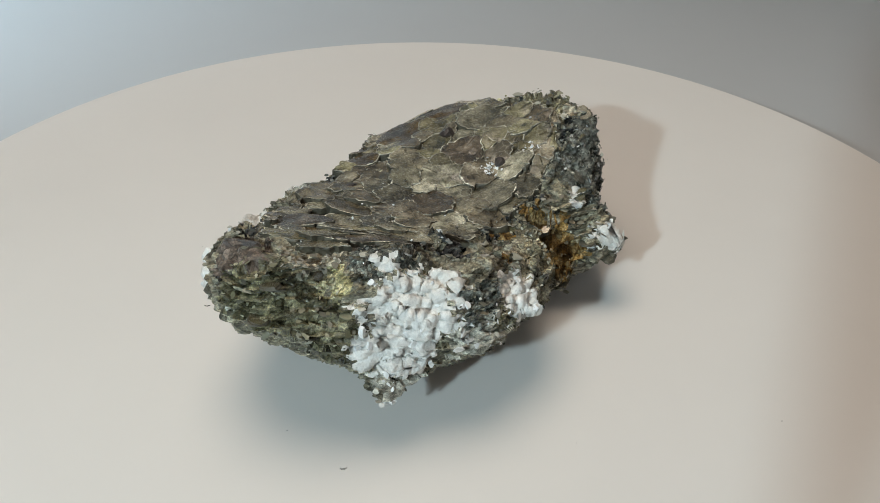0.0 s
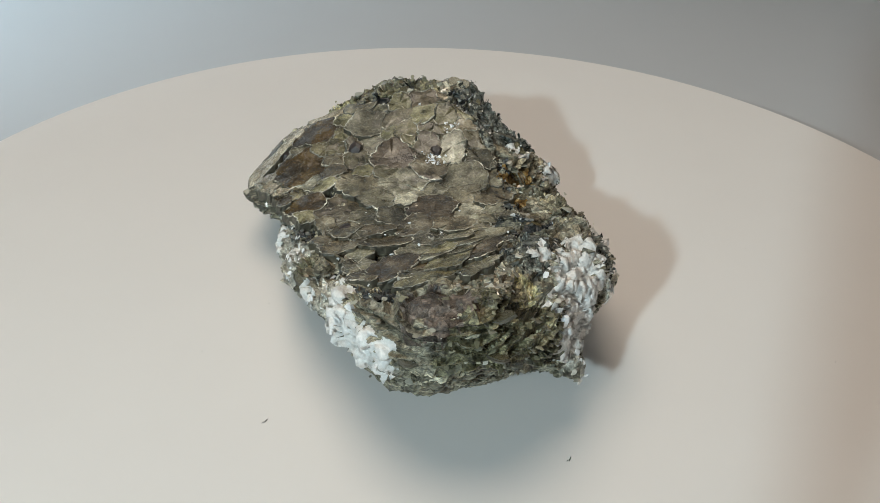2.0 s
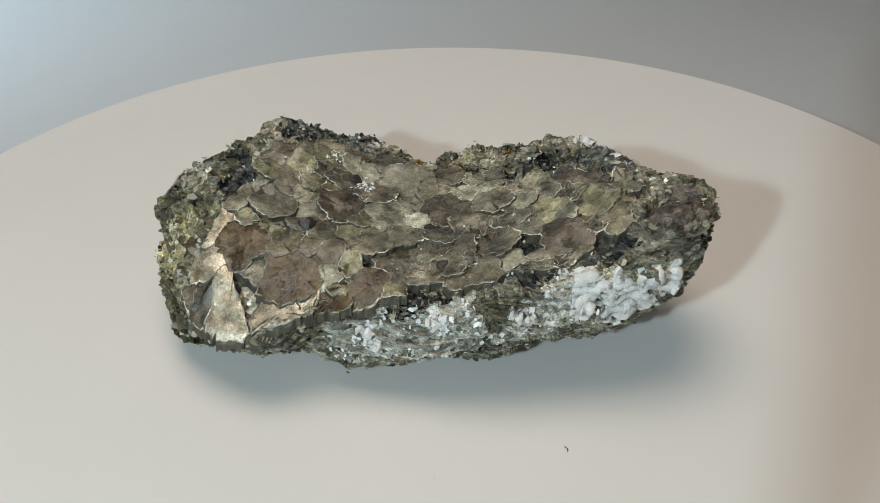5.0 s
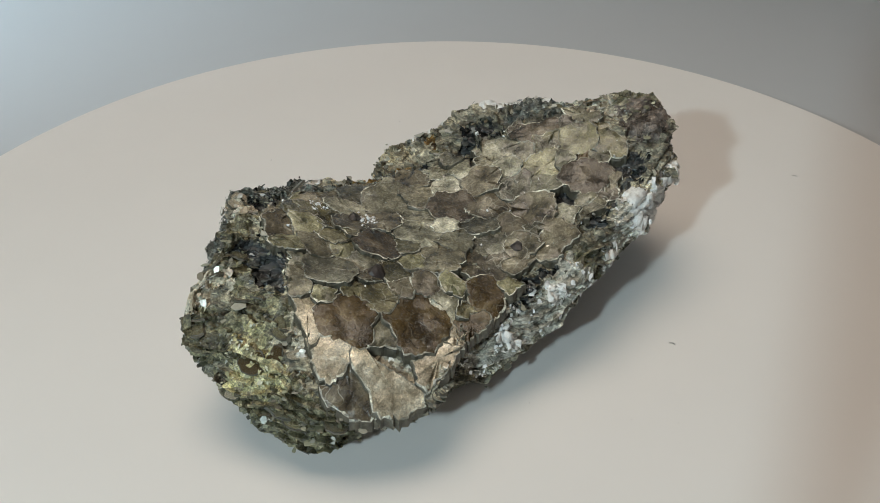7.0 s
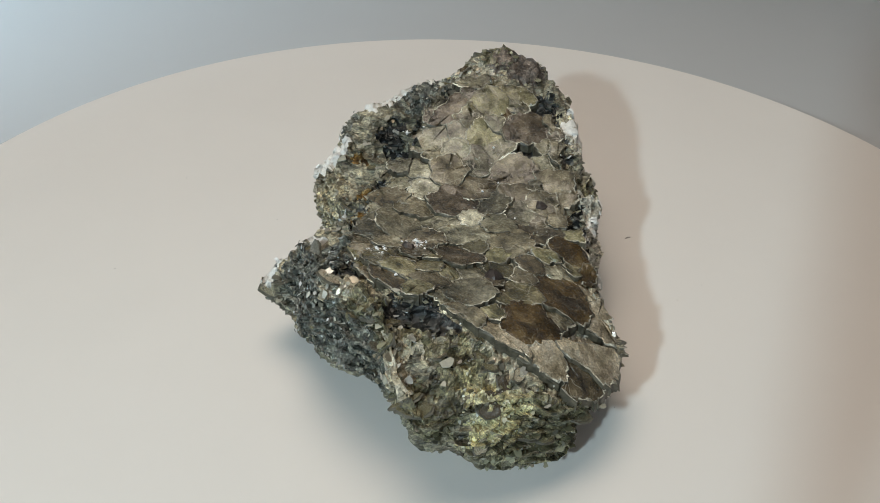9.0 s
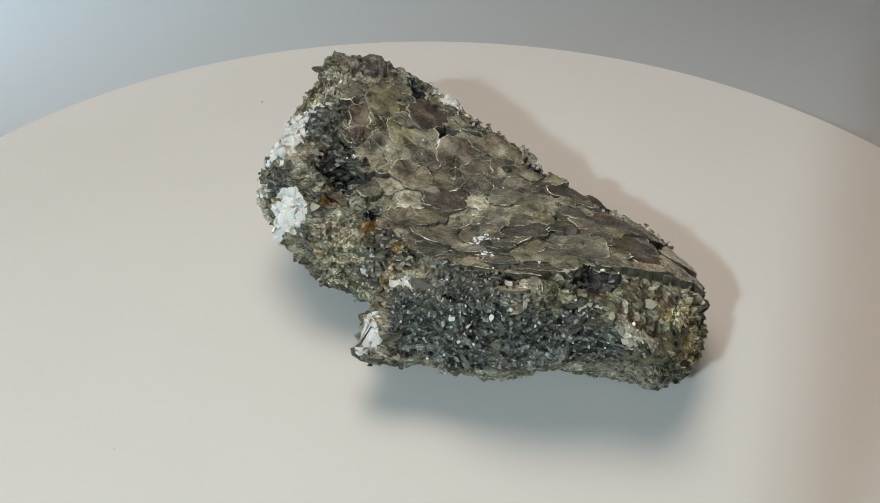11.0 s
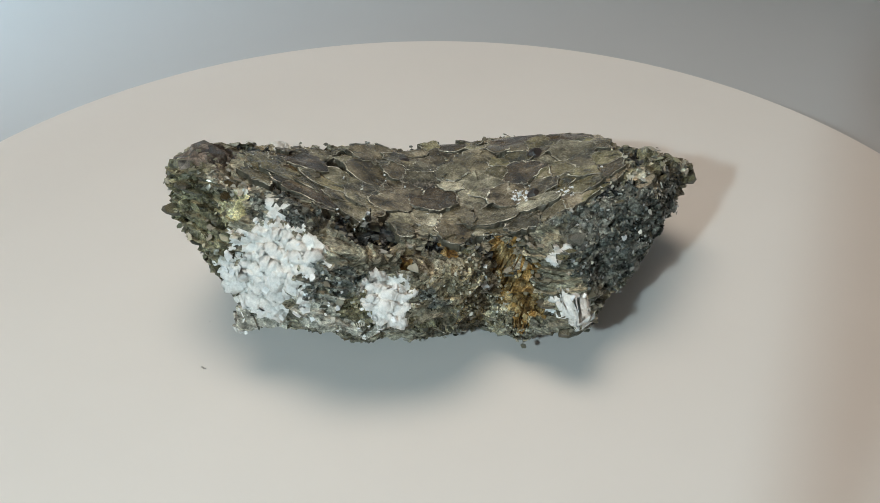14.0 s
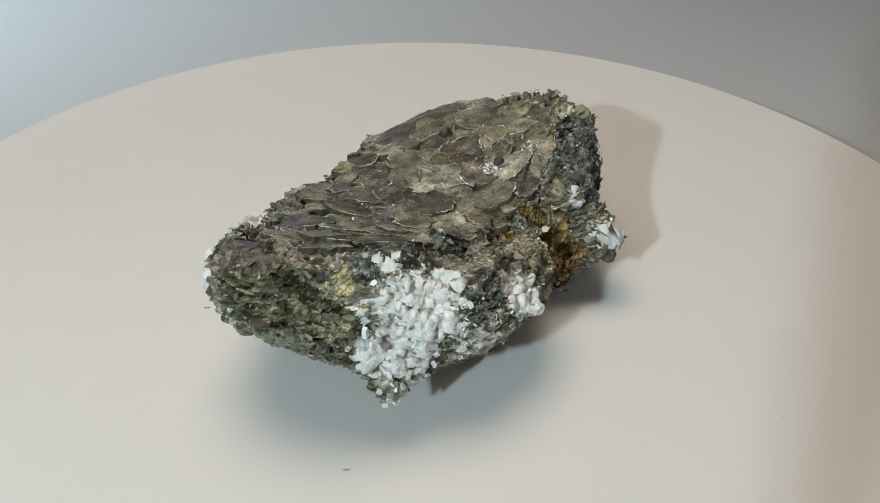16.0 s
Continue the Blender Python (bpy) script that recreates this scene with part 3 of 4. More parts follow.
# hollows and knobs: place, reach and height in millimetres
SWELLS = [
    ((17, -3, 17), (3.4, 3.2, 3.2), -4.5), ((22, -5, 11), (3.6, 3.4, 7.0), -1.8), ((1.5, -17, 23.2), (5.5, 2.4, 1.6), -3.0), ((9, -12, 18), (4.0, 2.5, 1.5), -2.0),
    ((-6.9, -38, 11), (2.6, 3.0, 3.0), 1.8), ((30, 1.5, 12.5), (2.6, 2.4, 2.6), 2.6), ((29, 31, 20), (2.4, 2.4, 3.0), 2.0), ((17, 32, 25), (4.0, 1.6, 2.0), -1.8),
    ((-24, -11, 24.5), (3.4, 4.5, 2.0), -1.2), ((9, -1.6, 20), (6.0, 1.2, 1.4), -1.4),
]


def swell():
    """White crystals stand proud and blocky; black ledges and the ochre hollow lie back."""
    P = BODY
    c1, c2, rnd = cells(P / 2.3 + 0.5 * np.stack([grain(P / 1.6, 71 + k) for k in range(3)], -1), 74)
    white = (ZONE == WHITE) * ~CROWN_SIDE
    out = white * (0.2 + rnd * 0.9 - 0.35 * c1 + 0.35 * fbm(P / 1.3, 3, 77))
    out = out - (ZONE == BLACK) * (0.8 + 0.6 * grain(P * np.array((0.2, 0.2, 2.0)), 75))
    for place, reach, height in SWELLS:
        out = out + height * np.exp(-(((P - np.array(place)) / np.array(reach)) ** 2).sum(-1))
    return P + BARE_N * out[..., None]


BODY = swell()
BODY[..., 2] = np.maximum(BODY[..., 2], 0.0)
BODY_N = normals_of(BODY)

NAMES = {
    GREY: ("mica_body", ""), WHITE: ("feldspar", "chalky white blocky crystal patch"), SLATE: ("schist_flank", "dark blue-grey sparkling schist"),
    OCHRE: ("ochre_crust", "rusty ochre crust in a hollow"), YELLOW: ("yellow_crust", "pale yellow crumbly crust"), BLACK: ("black_mica", "black glossy layered mica ledge"),
    SILVER: ("silver_mica", "silvery gold mica, its glitter partly in the colour"), STREAK: ("pale_schist", "white and grey streaked schist"), OLIVE: ("olive_mica", "olive green mica lump"),
    PURPLE: ("umber_mica", "umber brown mica"), BEIGE: ("granular_rock", "beige granular rock"),
}


def body_parts():
    rows, cols = BODY.shape[:2]
    V = BODY.reshape(-1, 3) / 1000
    idx = np.arange(rows * cols).reshape(rows, cols)
    a, b = idx[:-1], idx[1:]
    quads = np.stack((a, np.roll(a, -1, 1), np.roll(b, -1, 1), b), -1).reshape(-1, 4)
    kind = ZONE.reshape(-1)[quads[:, 0]]
    piece = PIECE.reshape(-1)[quads[:, 0]]
    for n in np.unique(piece):
        mine = quads[piece == n]
        k = int(kind[piece == n][0])
        name, label = NAMES[k]
        used, inv = np.unique(mine.ravel(), return_inverse=True)
        faces = [tuple(f) for f in inv.reshape(-1, 4)]
        if k == GREY:
            at = {int(u): i for i, u in enumerate(used)}
            for ring in (idx[-1], idx[0][::-1]):
                if all(int(i) in at for i in ring):
                    faces.append(tuple(at[int(i)] for i in ring))
        part(name, V[used], faces, [MINERAL[k]], rock, label, smooth=k == WHITE)


body_parts()


# ---- plates of mica on the crown ----
EDGE_PALE = vein_mica("plate_edge", [(0.40, (0.15, 0.14, 0.115)), (0.51, (0.40, 0.38, 0.33)), (0.62, (0.72, 0.70, 0.64))], 0.45, 0.6, None, 0.9, scale=230.0)
SIDE_DARK = plain("plate_side", (0.085, 0.075, 0.052), 0.45, 0.6, 900.0, 0.7, 0.0003)
PLATE = {
    "grey": mica("plate_grey", [(0.36, (0.060, 0.057, 0.044)), (0.5, (0.200, 0.190, 0.150)), (0.66, (0.45, 0.435, 0.37))], 0.24, 1.0),
    "brown": mica("plate_brown", [(0.36, (0.042, 0.034, 0.024)), (0.5, (0.145, 0.124, 0.092)), (0.68, (0.32, 0.288, 0.235))], 0.22, 1.0),
    "olive": mica("plate_olive", [(0.36, (0.046, 0.043, 0.023)), (0.5, (0.175, 0.163, 0.102)), (0.68, (0.38, 0.36, 0.26))], 0.24, 1.0),
    "amber": mica("plate_amber", [(0.32, (0.022, 0.014, 0.006)), (0.52, (0.068, 0.043, 0.017)), (0.74, (0.19, 0.145, 0.08))], 0.24, 0.8, vary=0.35),
    "umber": mica("plate_umber", [(0.36, (0.030, 0.022, 0.015)), (0.52, (0.105, 0.080, 0.055)), (0.70, (0.22, 0.185, 0.145))], 0.24, 0.9, vary=0.3),
    # pale mica, base colour raised to stand in for its bright reflections
    "pale": mica("plate_pale", [(0.34, (0.24, 0.20, 0.14)), (0.5, (0.50, 0.44, 0.35)), (0.68, (0.84, 0.79, 0.70))], 0.26, 1.0, 0.3, vary=0.2),
    "slate": mica("plate_slate", [(0.3, (0.045, 0.045, 0.042)), (0.52, (0.13, 0.13, 0.12)), (0.74, (0.28, 0.28, 0.265))], 0.3, 0.9),
}


FLAT = rough_shape(np.repeat(np.linspace(0, 2 * np.pi, BODY.shape[1], endpoint=False)[None], BODY.shape[0], 0).ravel(), BODY_S.ravel()).reshape(BODY.shape)
FLAT_N = normals_of(FLAT)


def spot(x, y, z):
    """The grid place of the body nearest to a point."""
    d = ((BODY - np.array((x, y, z))) ** 2).sum(-1)
    return np.unravel_index(np.argmin(d), d.shape)


def crown_height(x, y):
    """The crown with its broad swellings, on which the mica sheets lie."""
    z = crown(x, y)
    P = np.stack((x, y, z), -1)
    return z + fbm(P / 9.0, 3, 3) * 0.6 + fbm(P / 4.0, 2, 5) * 0.25


def mica_plate(poly, lift, lean, tone, label=""):
    """One broken mica sheet from its outline in plan: frayed edge, split sides, a face that follows the crown."""
    mid = poly.mean(0)
    step = np.roll(poly, -1, 0) - poly
    length = np.hypot(*step.T)
    n = int(np.clip(length.sum() / 0.55, 16, 48))
    run = np.concatenate(((0,), np.cumsum(length)))
    ring = []
    for k in range(n):
        d = run[-1] * k / n
        i = min(np.searchsorted(run, d, side="right") - 1, len(poly) - 1)
        ring.append(poly[i] + step[i] * ((d - run[i]) / max(length[i], 1e-6)))
    ring = np.array(ring)
    for _ in range(4):
        ring = 0.25 * np.roll(ring, 1, 0) + 0.5 * ring + 0.25 * np.roll(ring, -1, 0)
    ring = ring + rng.normal(0, 0.17, ring.shape) + 0.5 * np.stack((grain(np.c_[ring / 1.7, np.full(len(ring), 0.5 + lift * 9)], 93), grain(np.c_[ring / 1.7, np.full(len(ring), 0.5 + lift * 9)], 94)), -1)
    out = ring - mid
    unit = out / np.maximum(np.hypot(*out.T), 1e-6)[:, None]
    levels = [(0.12, -1.7), (0.07, -0.42), (0.03, -0.32), (0.0, -0.07), (-0.22, 0.0), (-0.55, 0.03)]
    verts, faces, slots = [], [], []

    def put(xy, dz):
        d = xy - mid
        h = crown_height(xy[:, 0], xy[:, 1]) + lift + d @ lean + dz
        verts.extend((x / 1000, y / 1000, z / 1000) for (x, y), z in zip(xy, h))

    for grow, dz in levels:
        put(ring + unit * (grow + rng.normal(0, 0.07, (n, 1))), dz + rng.normal(0, 0.03, n))
    put(mid + out * 0.66, 0.05 + rng.normal(0, 0.02, n))
    put(mid + out * 0.33, 0.05 + rng.normal(0, 0.012, n))
    put(mid[None], np.array([0.06]))
    for k in range(7):
        for i in range(n):
            j = (i + 1) % n
            faces.append((k * n + i, k * n + j, (k + 1) * n + j, (k + 1) * n + i))
            slots.append(1 if k < 3 else (2 if k == 3 else 0))
    for i in range(n):
        faces.append((7 * n + i, 7 * n + (i + 1) % n, 8 * n))
        slots.append(0)
    ob = part("mica_plate", verts, faces, [PLATE[tone], SIDE_DARK, EDGE_PALE], rock, label, slots)
    ob.data.polygons.foreach_set("use_smooth", np.array(slots) == 0)
    return ob


def clip_half(poly, point, normal):
    """The part of a polygon on the far side of a line."""
    out = []
    d = (poly - point) @ normal
    for i in range(len(poly)):
        j = (i + 1) % len(poly)
        if d[i] <= 0:
            out.append(poly[i])
        if (d[i] <= 0) != (d[j] <= 0):
            out.append(poly[i] + (poly[j] - poly[i]) * (d[i] / (d[i] - d[j])))
    return np.array(out)


def crown_seeds():
    """Uneven spread of sheet centres over the crown, the marked sheets first."""
    seeds = [np.array(m[:2], float) for m in MARKED]
    room = [m[2] for m in MARKED]
    tries = 0
    table_th = np.linspace(0, 2 * np.pi, 361)
    table_r = np.minimum(rim(table_th)[0], ledge(table_th)) + 0.6
    size_map = 0.5 + 0.5 * grain(np.stack(np.meshgrid(np.arange(-60, 61) / 11, np.arange(-60, 61) / 11, [0.3], indexing="ij"), -1)[:, :, 0], 91)
    while tries < 9000 and len(seeds) < 290:
        tries += 1
        th, u = rng.uniform(0, 2 * np.pi), math.sqrt(rng.random())
        r = np.interp(th, table_th, table_r) - 0.4
        xy = CENTRE + u * r * np.array((math.cos(th), math.sin(th)))
        want = 2.1 + 1.5 * size_map[int(xy[0]) + 60, int(xy[1]) + 60] + rng.uniform(-0.5, 0.7)
        if tries > 2500:
            want *= 0.72
        d = np.hypot(*(np.array(seeds) - xy).T)
        if (d > 0.82 * (want + np.array(room))).all():
            seeds.append(xy)
            room.append(want)
    return np.array(seeds), np.array(room)


# marked sheets: x, y, half width, tone, label
MARKED = [
    (-8.1, 28.6, 4.2, "amber", "dark amber glassy mica sheet"), (0.6, 35.0, 4.0, "amber", "dark amber glassy mica sheet"), (-16.4, 19.5, 3.5, "amber", "dark amber glassy mica sheet"),
    (-22.5, -12.0, 4.0, "umber", "smoky brown mica sheet"), (-1.5, 0.2, 3.7, "umber", "smoky brown mica sheet"), (7.1, 9.5, 3.2, "brown", ""), (-7.5, 38.8, 4.2, "pale", "silvery gold mica sheet, sheen partly in its colour"),
    (0.5, 41.5, 3.0, "pale", "silvery gold mica sheet, sheen partly in its colour"), (22.5, 22.5, 2.2, "pale", ""), (-18.0, -19.5, 3.0, "olive", ""), (8.4, 3.2, 3.8, "grey", ""), (-14.8, -3.0, 4.3, "brown", ""), (-8.6, 3.2, 3.2, "grey", ""),
    (7.1, 28.1, 4.0, "grey", ""), (-6.8, 9.5, 3.2, "grey", ""), (-12.5, 12.5, 3.4, "brown", ""), (-11.0, -22.0, 3.4, "umber", ""), (-17.5, -26.5, 2.8, "grey", ""), (-4.5, -8.0, 3.6, "brown", ""), (4.0, 17.0, 3.6, "umber", ""),
]


def crown_plates():
    seeds, room = crown_seeds()
    for k, (xy, size) in enumerate(zip(seeds, room)):
        a = np.sort(rng.uniform(0, 2 * np.pi, 3)) + np.array((0, 0.3, 0.6))
        a = np.sort(np.concatenate((a, a + np.pi + rng.uniform(-0.4, 0.4, 3), a + np.pi / 2)) % (2 * np.pi))
        poly = xy + 1.5 * size * np.stack((np.cos(a), np.sin(a)), -1) * rng.uniform(0.85, 1.1, (len(a), 1))
        d = np.hypot(*(seeds - xy).T)
        for j in np.argsort(d)[1:14]:
            w = size / (size + room[j])
            away = (seeds[j] - xy) / d[j]
            poly = clip_half(poly, xy + away * (d[j] * w - 0.04), away)
            if len(poly) < 3:
                break
        if len(poly) < 3:
            continue
        i, j = spot(xy[0], xy[1], crown(xy[0], xy[1]))
        z = ZONE[i, j]
        label = ""
        if k < len(MARKED):
            tone, label = MARKED[k][3], MARKED[k][4]
        else:
            if z in (WHITE, OCHRE, YELLOW, BLACK):
                continue
            roll = rng.random()
            warm = 0.5 + 0.5 * grain(np.array([[xy[0] / 9, xy[1] / 9, 0.7]]), 81)[0]
            tone = "brown" if roll < 0.10 + 0.45 * warm * (xy[0] < 8) else ("olive" if roll < 0.65 and abs(xy[1]) > 12 else "grey")
            if z == SILVER:
                tone = "pale" if roll < 0.6 else "amber"
            if z == PURPLE:
                tone = "brown" if roll < 0.8 else "olive"
            if roll > 0.985:
                tone = "slate"
        grow = rng.choice((1.08, 1.15, 1.25, 1.4))
        poly = xy + (poly - xy) * grow
        arm = poly - CENTRE
        far = np.hypot(*arm.T)
        az = np.arctan2(arm[:, 1], arm[:, 0])
        most = np.minimum(ledge(az) + rng.uniform(-1.5, 3.0) + rng.uniform(-0.4, 0.4, len(az)), rim(az)[0] + 0.6)
        poly = CENTRE + arm * np.minimum(1, most / far)[:, None]
        if np.hypot(*(poly - poly.mean(0)).T).min() < 0.5:
            continue
        lift = rng.uniform(-0.15, 0.45)
        mica_plate(poly, lift, rng.normal(0, 0.085, 2) + np.array((0.0, 0.0)), tone, label)


crown_plates()


# ---- dark garnets ----
GARNET = plain("garnet_dark", (0.040, 0.030, 0.026), 0.32, 0.6, 900.0, 0.5, 0.0004)


def garnet(x, y, z, r, label="dark brown garnet grain", sink=0.0, stone=GARNET):
    i, j = spot(x, y, z)
    n = FLAT_N[i, j]
    bm = bmesh.new()
    bmesh.ops.create_icosphere(bm, subdivisions=2, radius=1)
    g = np.random.default_rng(int(abs(x * 31 + y * 7)))
    cuts = [Vector(g.normal(size=3)).normalized() for _ in range(12)]
    for v in bm.verts:
        for c in cuts:
            over = v.co.dot(c) - 0.78
            if over > 0:
                v.co -= c * over
    for v in bm.verts:
        v.co = (Vector(BODY[i, j]) + Vector(n) * sink * r + v.co * r) / 1000
    ob = from_bm("garnet", bm, stone, rock)
    return tagged(ob, label)


garnet(-4.9, 38.7, 16.1, 1.7)
garnet(10.9, 12.3, 22.1, 1.4)
garnet(-16.3, 6.7, 20.2, 1.5)
garnet(1.1, 23.9, 21.7, 1.9)
garnet(-5.9, 33.5, 17.5, 1.1)
garnet(-30.2, -26.8, 29.7, 4.4, "dark grey-brown garnet block at the rim", -0.6, MINERAL[PURPLE])


# ---- loose crystals and flakes, too many to count ----
def scatter(name, kinds, count, size, tone_mats, label, flat=0.18, lift=0.1, where=0, tilt=0.5, seed=0, sheet=0.0):
    r = np.random.default_rng(seed)
    ok = np.isin(ZONE, kinds) & (BODY_S > 0.06) & {0: ~CROWN_SIDE, 1: CROWN_SIDE, 2: BODY_S > 0, 3: ~CROWN_SIDE & (BODY_S > 0.9)}[where]
    ii, jj = np.where(ok)
    if not len(ii):
        return None
    # even spread over area
    du = np.linalg.norm(np.roll(BODY, -1, 1) - BODY, axis=-1)
    dv = np.linalg.norm(np.gradient(BODY, axis=0), axis=-1)
    w = (du * dv)[ii, jj]
    pick = r.choice(len(ii), count, p=w / w.sum())
    verts, faces, slots = [], [], []
    for p in pick:
        at, n = BODY[ii[p], jj[p]] + r.normal(0, 0.25, 3), FLAT_N[ii[p], jj[p]]
        lay = Vector(n) * (1 - sheet) + Vector((-0.004 * at[0], -0.006 * at[1], 1)) * sheet
        m = (lay + Vector(r.normal(0, tilt, 3))).normalized().to_track_quat("Z", "X").to_matrix()
        a = size * r.lognormal(0, 0.28)
        k = int(r.integers(7, 10))
        ang = np.linspace(0, 2 * np.pi, k, endpoint=False) + r.uniform(-0.3, 0.3, k)
        jag = r.uniform(0.55, 1.2, k)
        spin = r.uniform(0.6, 1.0)
        base = len(verts)
        h = a * flat
        for zz, sc in ((-h, 1.0), (h, 0.97)):
            for t, g in zip(ang, jag):
                v = m @ Vector((math.cos(t) * a * sc * g, math.sin(t) * a * spin * sc * g, zz))
                verts.append((Vector(at) + Vector(n) * lift + v) / 1000)
        faces.append(tuple(base + k + q for q in range(k)))
        for q in range(k):
            faces.append((base + q, base + (q + 1) % k, base + k + (q + 1) % k, base + k + q))
        mi = int(r.integers(len(tone_mats)))
        slots += [mi] * (k + 1)
    ob = part(name, verts, faces, tone_mats, rock, label, slots)
    return tagged(ob, kind="stuff")


def isle(name, stops, rough, spec, metal=0.0):
    """Colour drawn anew for every loose flake."""
    m, nt, b = material(name)
    geo = nt.nodes.new("ShaderNodeNewGeometry")
    col = ramp(nt, geo.outputs["Random Per Island"], stops)
    f = noise_tex(nt, 700.0, 5, 0.65, coords(nt))
    col = blend(nt, 1.0, col, ramp(nt, f, [(0.3, (0.65, 0.65, 0.64)), (0.7, (1.25, 1.25, 1.24))]), "MULTIPLY")
    nt.links.new(col, b.inputs["Base Color"])
    b.inputs["Roughness"].default_value, b.inputs["Specular IOR Level"].default_value, b.inputs["Metallic"].default_value = rough, spec, metal
    bump(nt, b, f, 0.6, 0.0003)
    return m


I_WHITE = isle("crystal_white", [(0.0, (0.80, 0.76, 0.71)), (0.3, (0.90, 0.89, 0.88)), (0.7, (0.93, 0.93, 0.93)), (1.0, (0.88, 0.85, 0.81))], 0.42, 0.45)
I_GREY = isle("flake_grey", [(0.0, (0.070, 0.066, 0.049)), (0.5, (0.238, 0.224, 0.168)), (0.85, (0.420, 0.399, 0.322)), (1.0, (0.700, 0.672, 0.588))], 0.3, 0.7)
I_SLATE = isle("flake_slate", [(0.0, (0.024, 0.027, 0.024)), (0.55, (0.115, 0.122, 0.110)), (0.88, (0.336, 0.345, 0.325)), (1.0, (0.700, 0.700, 0.700))], 0.26, 0.8)
I_OLIVE = isle("flake_olive", [(0.0, (0.045, 0.043, 0.024)), (0.5, (0.165, 0.153, 0.090)), (0.85, (0.350, 0.332, 0.23)), (1.0, (0.588, 0.560, 0.392))], 0.28, 0.7)
I_SILVER = isle("flake_silver", [(0.0, (0.22, 0.17, 0.10)), (0.5, (0.5, 0.45, 0.36)), (1.0, (0.8, 0.77, 0.7))], 0.25, 0.9, 0.4)
I_OCHRE = isle("grain_ochre", [(0.0, (0.10, 0.05, 0.012)), (0.5, (0.36, 0.22, 0.06)), (1.0, (0.55, 0.45, 0.25))], 0.6, 0.4)
I_YELLOW = isle("grain_yellow", [(0.0, (0.30, 0.26, 0.12)), (0.5, (0.6, 0.56, 0.36)), (1.0, (0.78, 0.76, 0.64))], 0.45, 0.5)
I_BEIGE = isle("grain_beige", [(0.0, (0.140, 0.119, 0.070)), (0.5, (0.448, 0.406, 0.294)), (1.0, (0.840, 0.798, 0.672))], 0.5, 0.45)

scatter("feldspar_dust", [WHITE], 500, 0.30, [I_WHITE], "white crumbs between mica plates", 0.4, 0.2, 1, 0.8, 2)
scatter("feldspar_crystal", [WHITE], 60, 0.6, [I_WHITE], "blocky white crystals", 0.35, -0.12, 0, 0.4, 1)
scatter("schist_glitter", [SLATE], 1500, 0.30, [I_SLATE, I_GREY, I_SLATE], "small dark sparkling flakes", 0.1, -0.1, 0, 0.3, 3)
scatter("pale_schist_scale", [STREAK], 500, 0.45, [I_WHITE, I_GREY, I_WHITE], "white and grey schist flakes", 0.08, -0.12, 0, 0.2, 4)
scatter("olive_scale", [OLIVE, PURPLE], 420, 0.55, [I_OLIVE, I_OLIVE, I_GREY], "olive mica flakes", 0.05, -0.2, 2, 0.16, 5, 0.6)
scatter("grey_scale", [GREY], 900, 0.6, [I_GREY, I_GREY, I_SILVER], "grey mica flakes round the flank", 0.06, -0.1, 0, 0.14, 6, 0.85)
scatter("silver_glitter", [SILVER], 700, 0.5, [I_SILVER, I_SILVER, I_GREY], "glittering silver mica flakes", 0.06, 0.0, 2, 0.25, 7)
scatter("ochre_grit", [OCHRE], 300, 0.3, [I_OCHRE, I_OCHRE, I_BEIGE], "rusty ochre grains", 0.35, -0.05, 2, 0.9, 8)
scatter("yellow_grit", [YELLOW], 260, 0.26, [I_YELLOW, I_YELLOW, I_OLIVE], "pale yellow grains", 0.2, -0.1, 2, 0.5, 9)
scatter("beige_grit", [BEIGE], 700, 0.3, [I_BEIGE, I_BEIGE, I_GREY], "beige rock grains", 0.3, -0.08, 0, 0.7, 10)
scatter("black_scale", [BLACK], 520, 0.6, [I_SLATE], "black mica splinters", 0.05, -0.15, 2, 0.08, 11, 0.9)
scatter("crown_grit", [GREY], 700, 0.24, [I_WHITE, I_GREY, I_SILVER], "pale crumbs between the mica plates", 0.3, 0.2, 1, 0.6, 12)


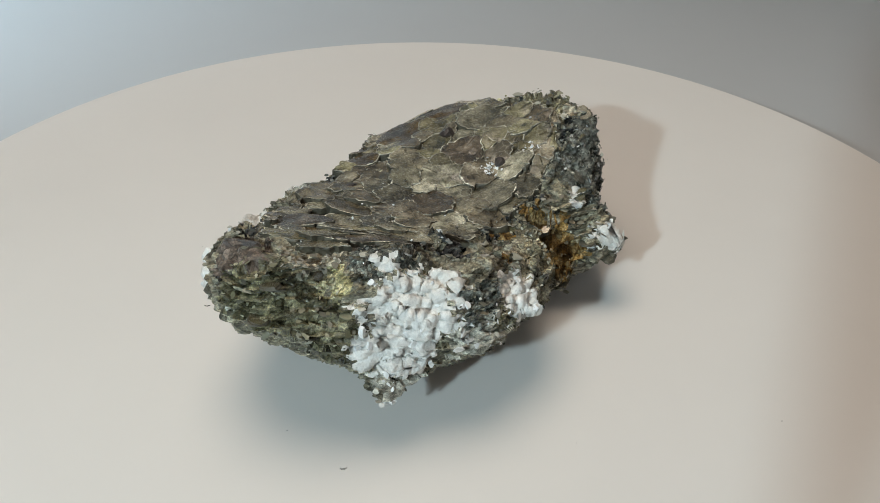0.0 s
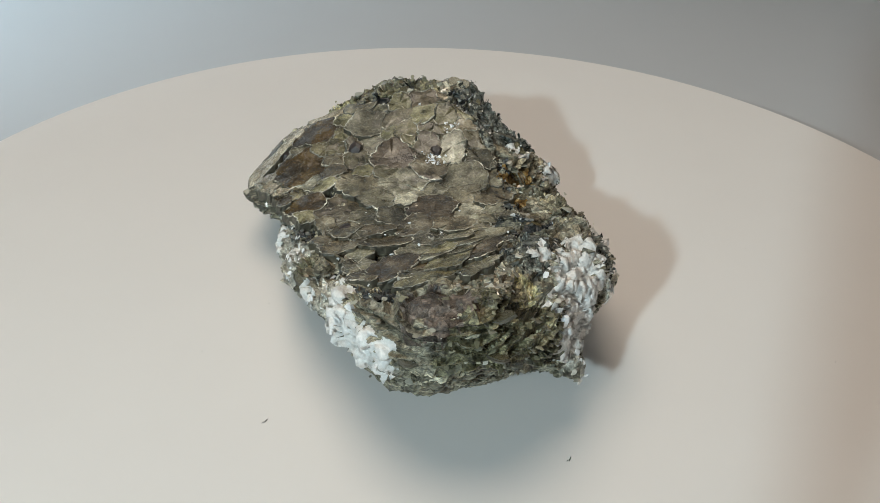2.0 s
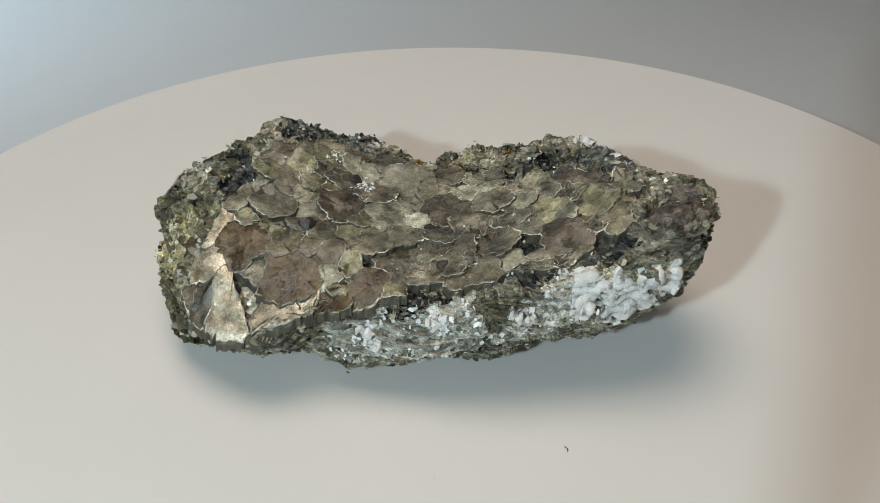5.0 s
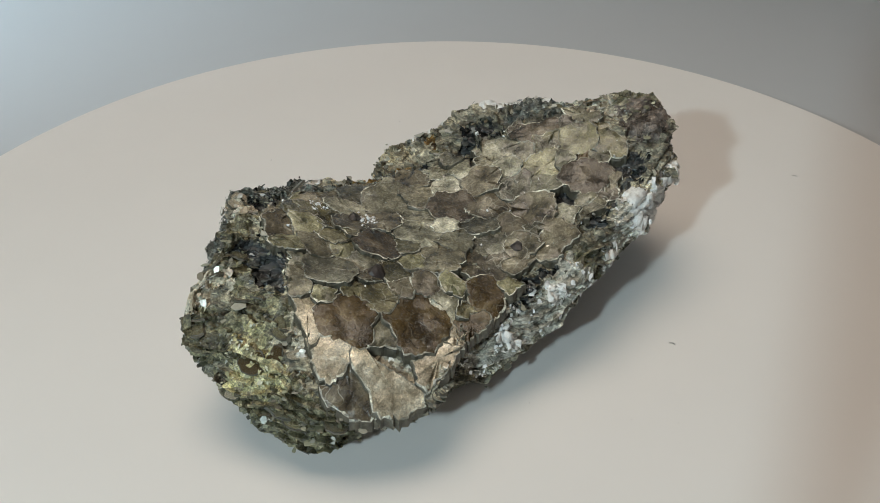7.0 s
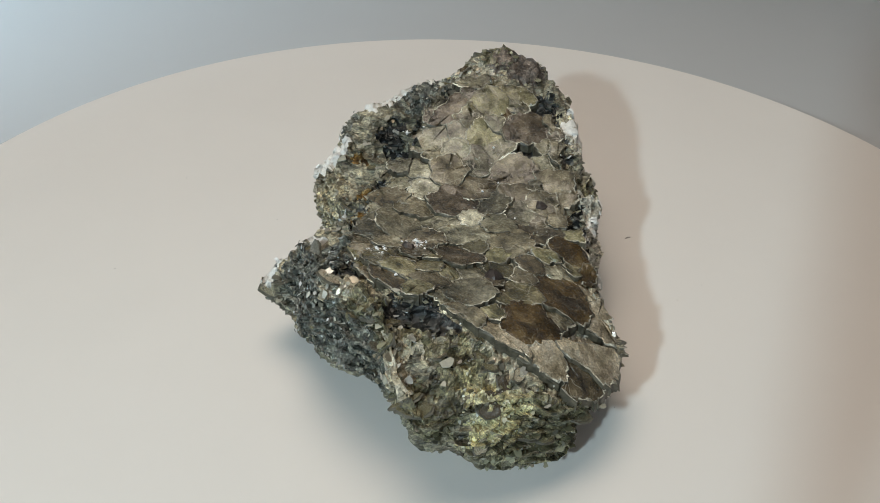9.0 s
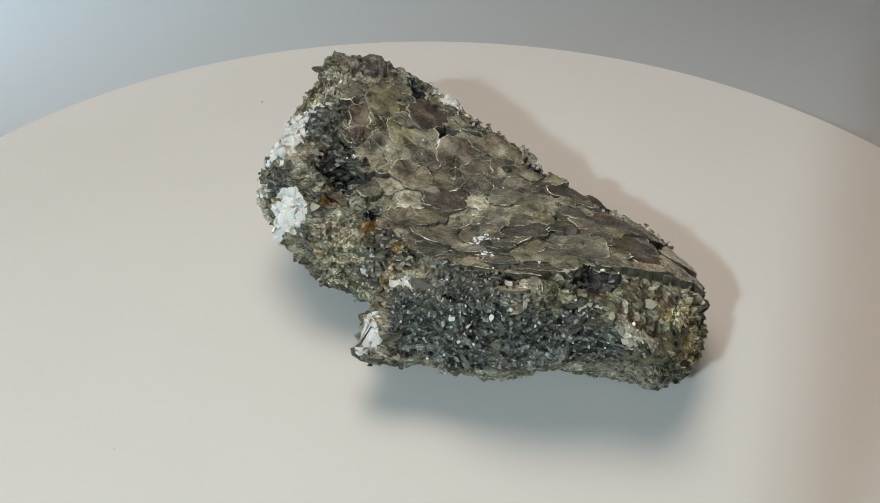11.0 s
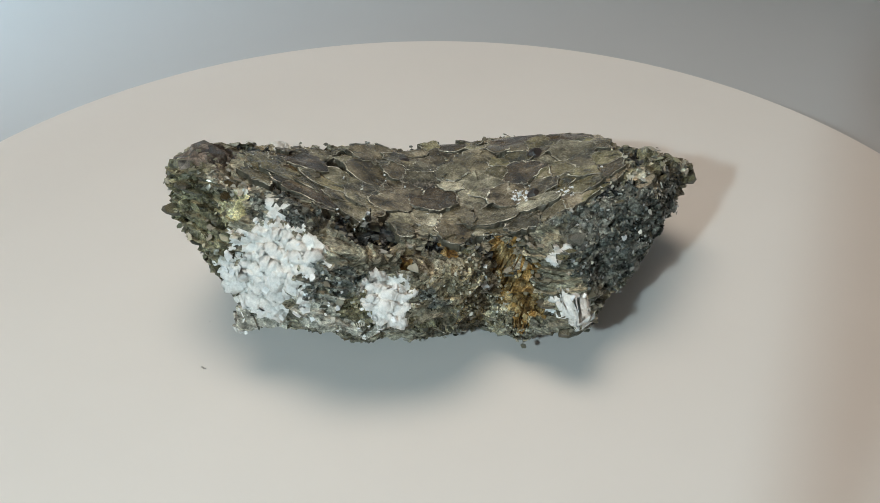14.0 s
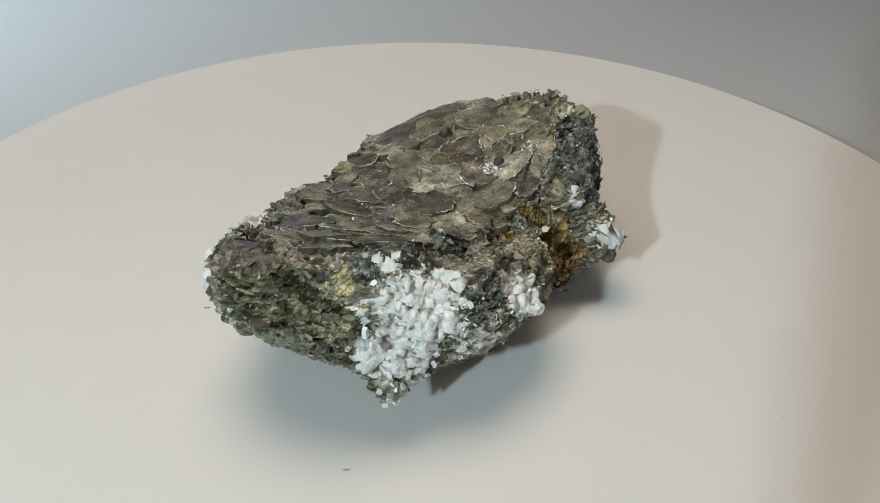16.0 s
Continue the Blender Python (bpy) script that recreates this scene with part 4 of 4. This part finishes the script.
# ---- broken sheets on the shoulder and the ends ----
def sheet_mesh(tone, seed, n=15):
    """One split mica sheet of unit radius: two leaves, frayed outline, thin."""
    r = np.random.default_rng(seed)
    ang = np.linspace(0, 2 * np.pi, n, endpoint=False) + r.uniform(-0.12, 0.12, n)
    rad = 1 + 0.2 * np.sin(ang * 2 + r.uniform(0, 6)) + 0.12 * np.sin(ang * 3 + r.uniform(0, 6)) + r.uniform(-0.1, 0.1, n)
    x, y = np.cos(ang) * rad * 1.15, np.sin(ang) * rad * 0.85
    rings = [(1.12, -0.26), (1.06, -0.12), (1.0, -0.11), (0.98, 0.0), (0.88, 0.02), (0.45, 0.05)]
    verts, faces, slots = [], [], []
    for s, z in rings:
        wob = r.uniform(-0.05, 0.05, n) * (s > 0.5)
        verts += [(x[i] * (s + wob[i]), y[i] * (s + wob[i]), z + 0.08 * x[i] * x[i] - 0.05 * y[i] + r.uniform(-0.02, 0.02)) for i in range(n)]
    verts.append((0, 0, 0.05))
    for k in range(len(rings) - 1):
        for i in range(n):
            j = (i + 1) % n
            faces.append((k * n + i, k * n + j, (k + 1) * n + j, (k + 1) * n + i))
            slots.append(1 if k < 3 else 0)
    last = (len(rings) - 1) * n
    for i in range(n):
        faces.append((last + i, last + (i + 1) % n, last + n))
        slots.append(0)
    me = bpy.data.meshes.new("mica_sheet")
    me.from_pydata(verts, [], faces)
    for m in (PLATE[tone], SIDE_DARK):
        me.materials.append(m)
    me.polygons.foreach_set("material_index", np.array(slots, dtype=np.int32))
    me.update()
    return me


SHEETS = {tone: [sheet_mesh(tone, 50 * k + i) for i in range(7)] for k, tone in enumerate(PLATE)}


def lay_sheets(count, kinds, tones, lo, hi, flat_mix, seed):
    r = np.random.default_rng(seed)
    ii, jj = np.where(np.isin(ZONE, kinds) & ~CROWN_SIDE & (BODY_S > 0.55))
    w = (np.linalg.norm(np.roll(BODY, -1, 1) - BODY, axis=-1) * np.linalg.norm(np.gradient(BODY, axis=0), axis=-1))[ii, jj]
    for p in r.choice(len(ii), count, p=w / w.sum()):
        i, j = ii[p], jj[p]
        n = Vector(FLAT_N[i, j]) * (1 - flat_mix) + Vector((-0.004 * BODY[i, j, 0], -0.008 * BODY[i, j, 1], 1)) * flat_mix
        n = (n + Vector(r.normal(0, 0.14, 3))).normalized()
        size = r.uniform(lo, hi)
        ob = new("mica_sheet", SHEETS[tones[int(r.integers(len(tones)))]][int(r.integers(7))])
        ob.parent = rock
        at = Vector(BODY[i, j]) - Vector(FLAT_N[i, j]) * 0.80 * size * flat_mix + n * 0.02
        ob.matrix_basis = Matrix.Translation(at / 1000) @ n.to_track_quat("Z", "X").to_matrix().to_4x4() @ pose(0, 0, 0, 0, 0, r.uniform(0, 360)) @ Matrix.Diagonal((size / 1000, size / 1000, 0.7 * size / 1000, 1))


lay_sheets(46, [GREY, BLACK, BEIGE], ["grey", "grey", "olive", "slate"], 1.2, 2.4, 0.8, 5)
lay_sheets(12, [OLIVE], ["olive", "olive", "grey", "brown"], 1.2, 2.2, 0.75, 6)
lay_sheets(16, [SILVER, YELLOW], ["pale", "pale", "amber", "olive"], 1.0, 1.9, 0.3, 7)
lay_sheets(16, [SLATE], ["slate", "slate", "olive"], 0.9, 1.7, 0.3, 9)


# ---- what moves ----
def motions():
    for thing in (table, rock):
        walk(thing, [(k * 0.5, pose(0, 0, 0, 0, 0, TURN * k * 0.5)) for k in range(33)])


motions()
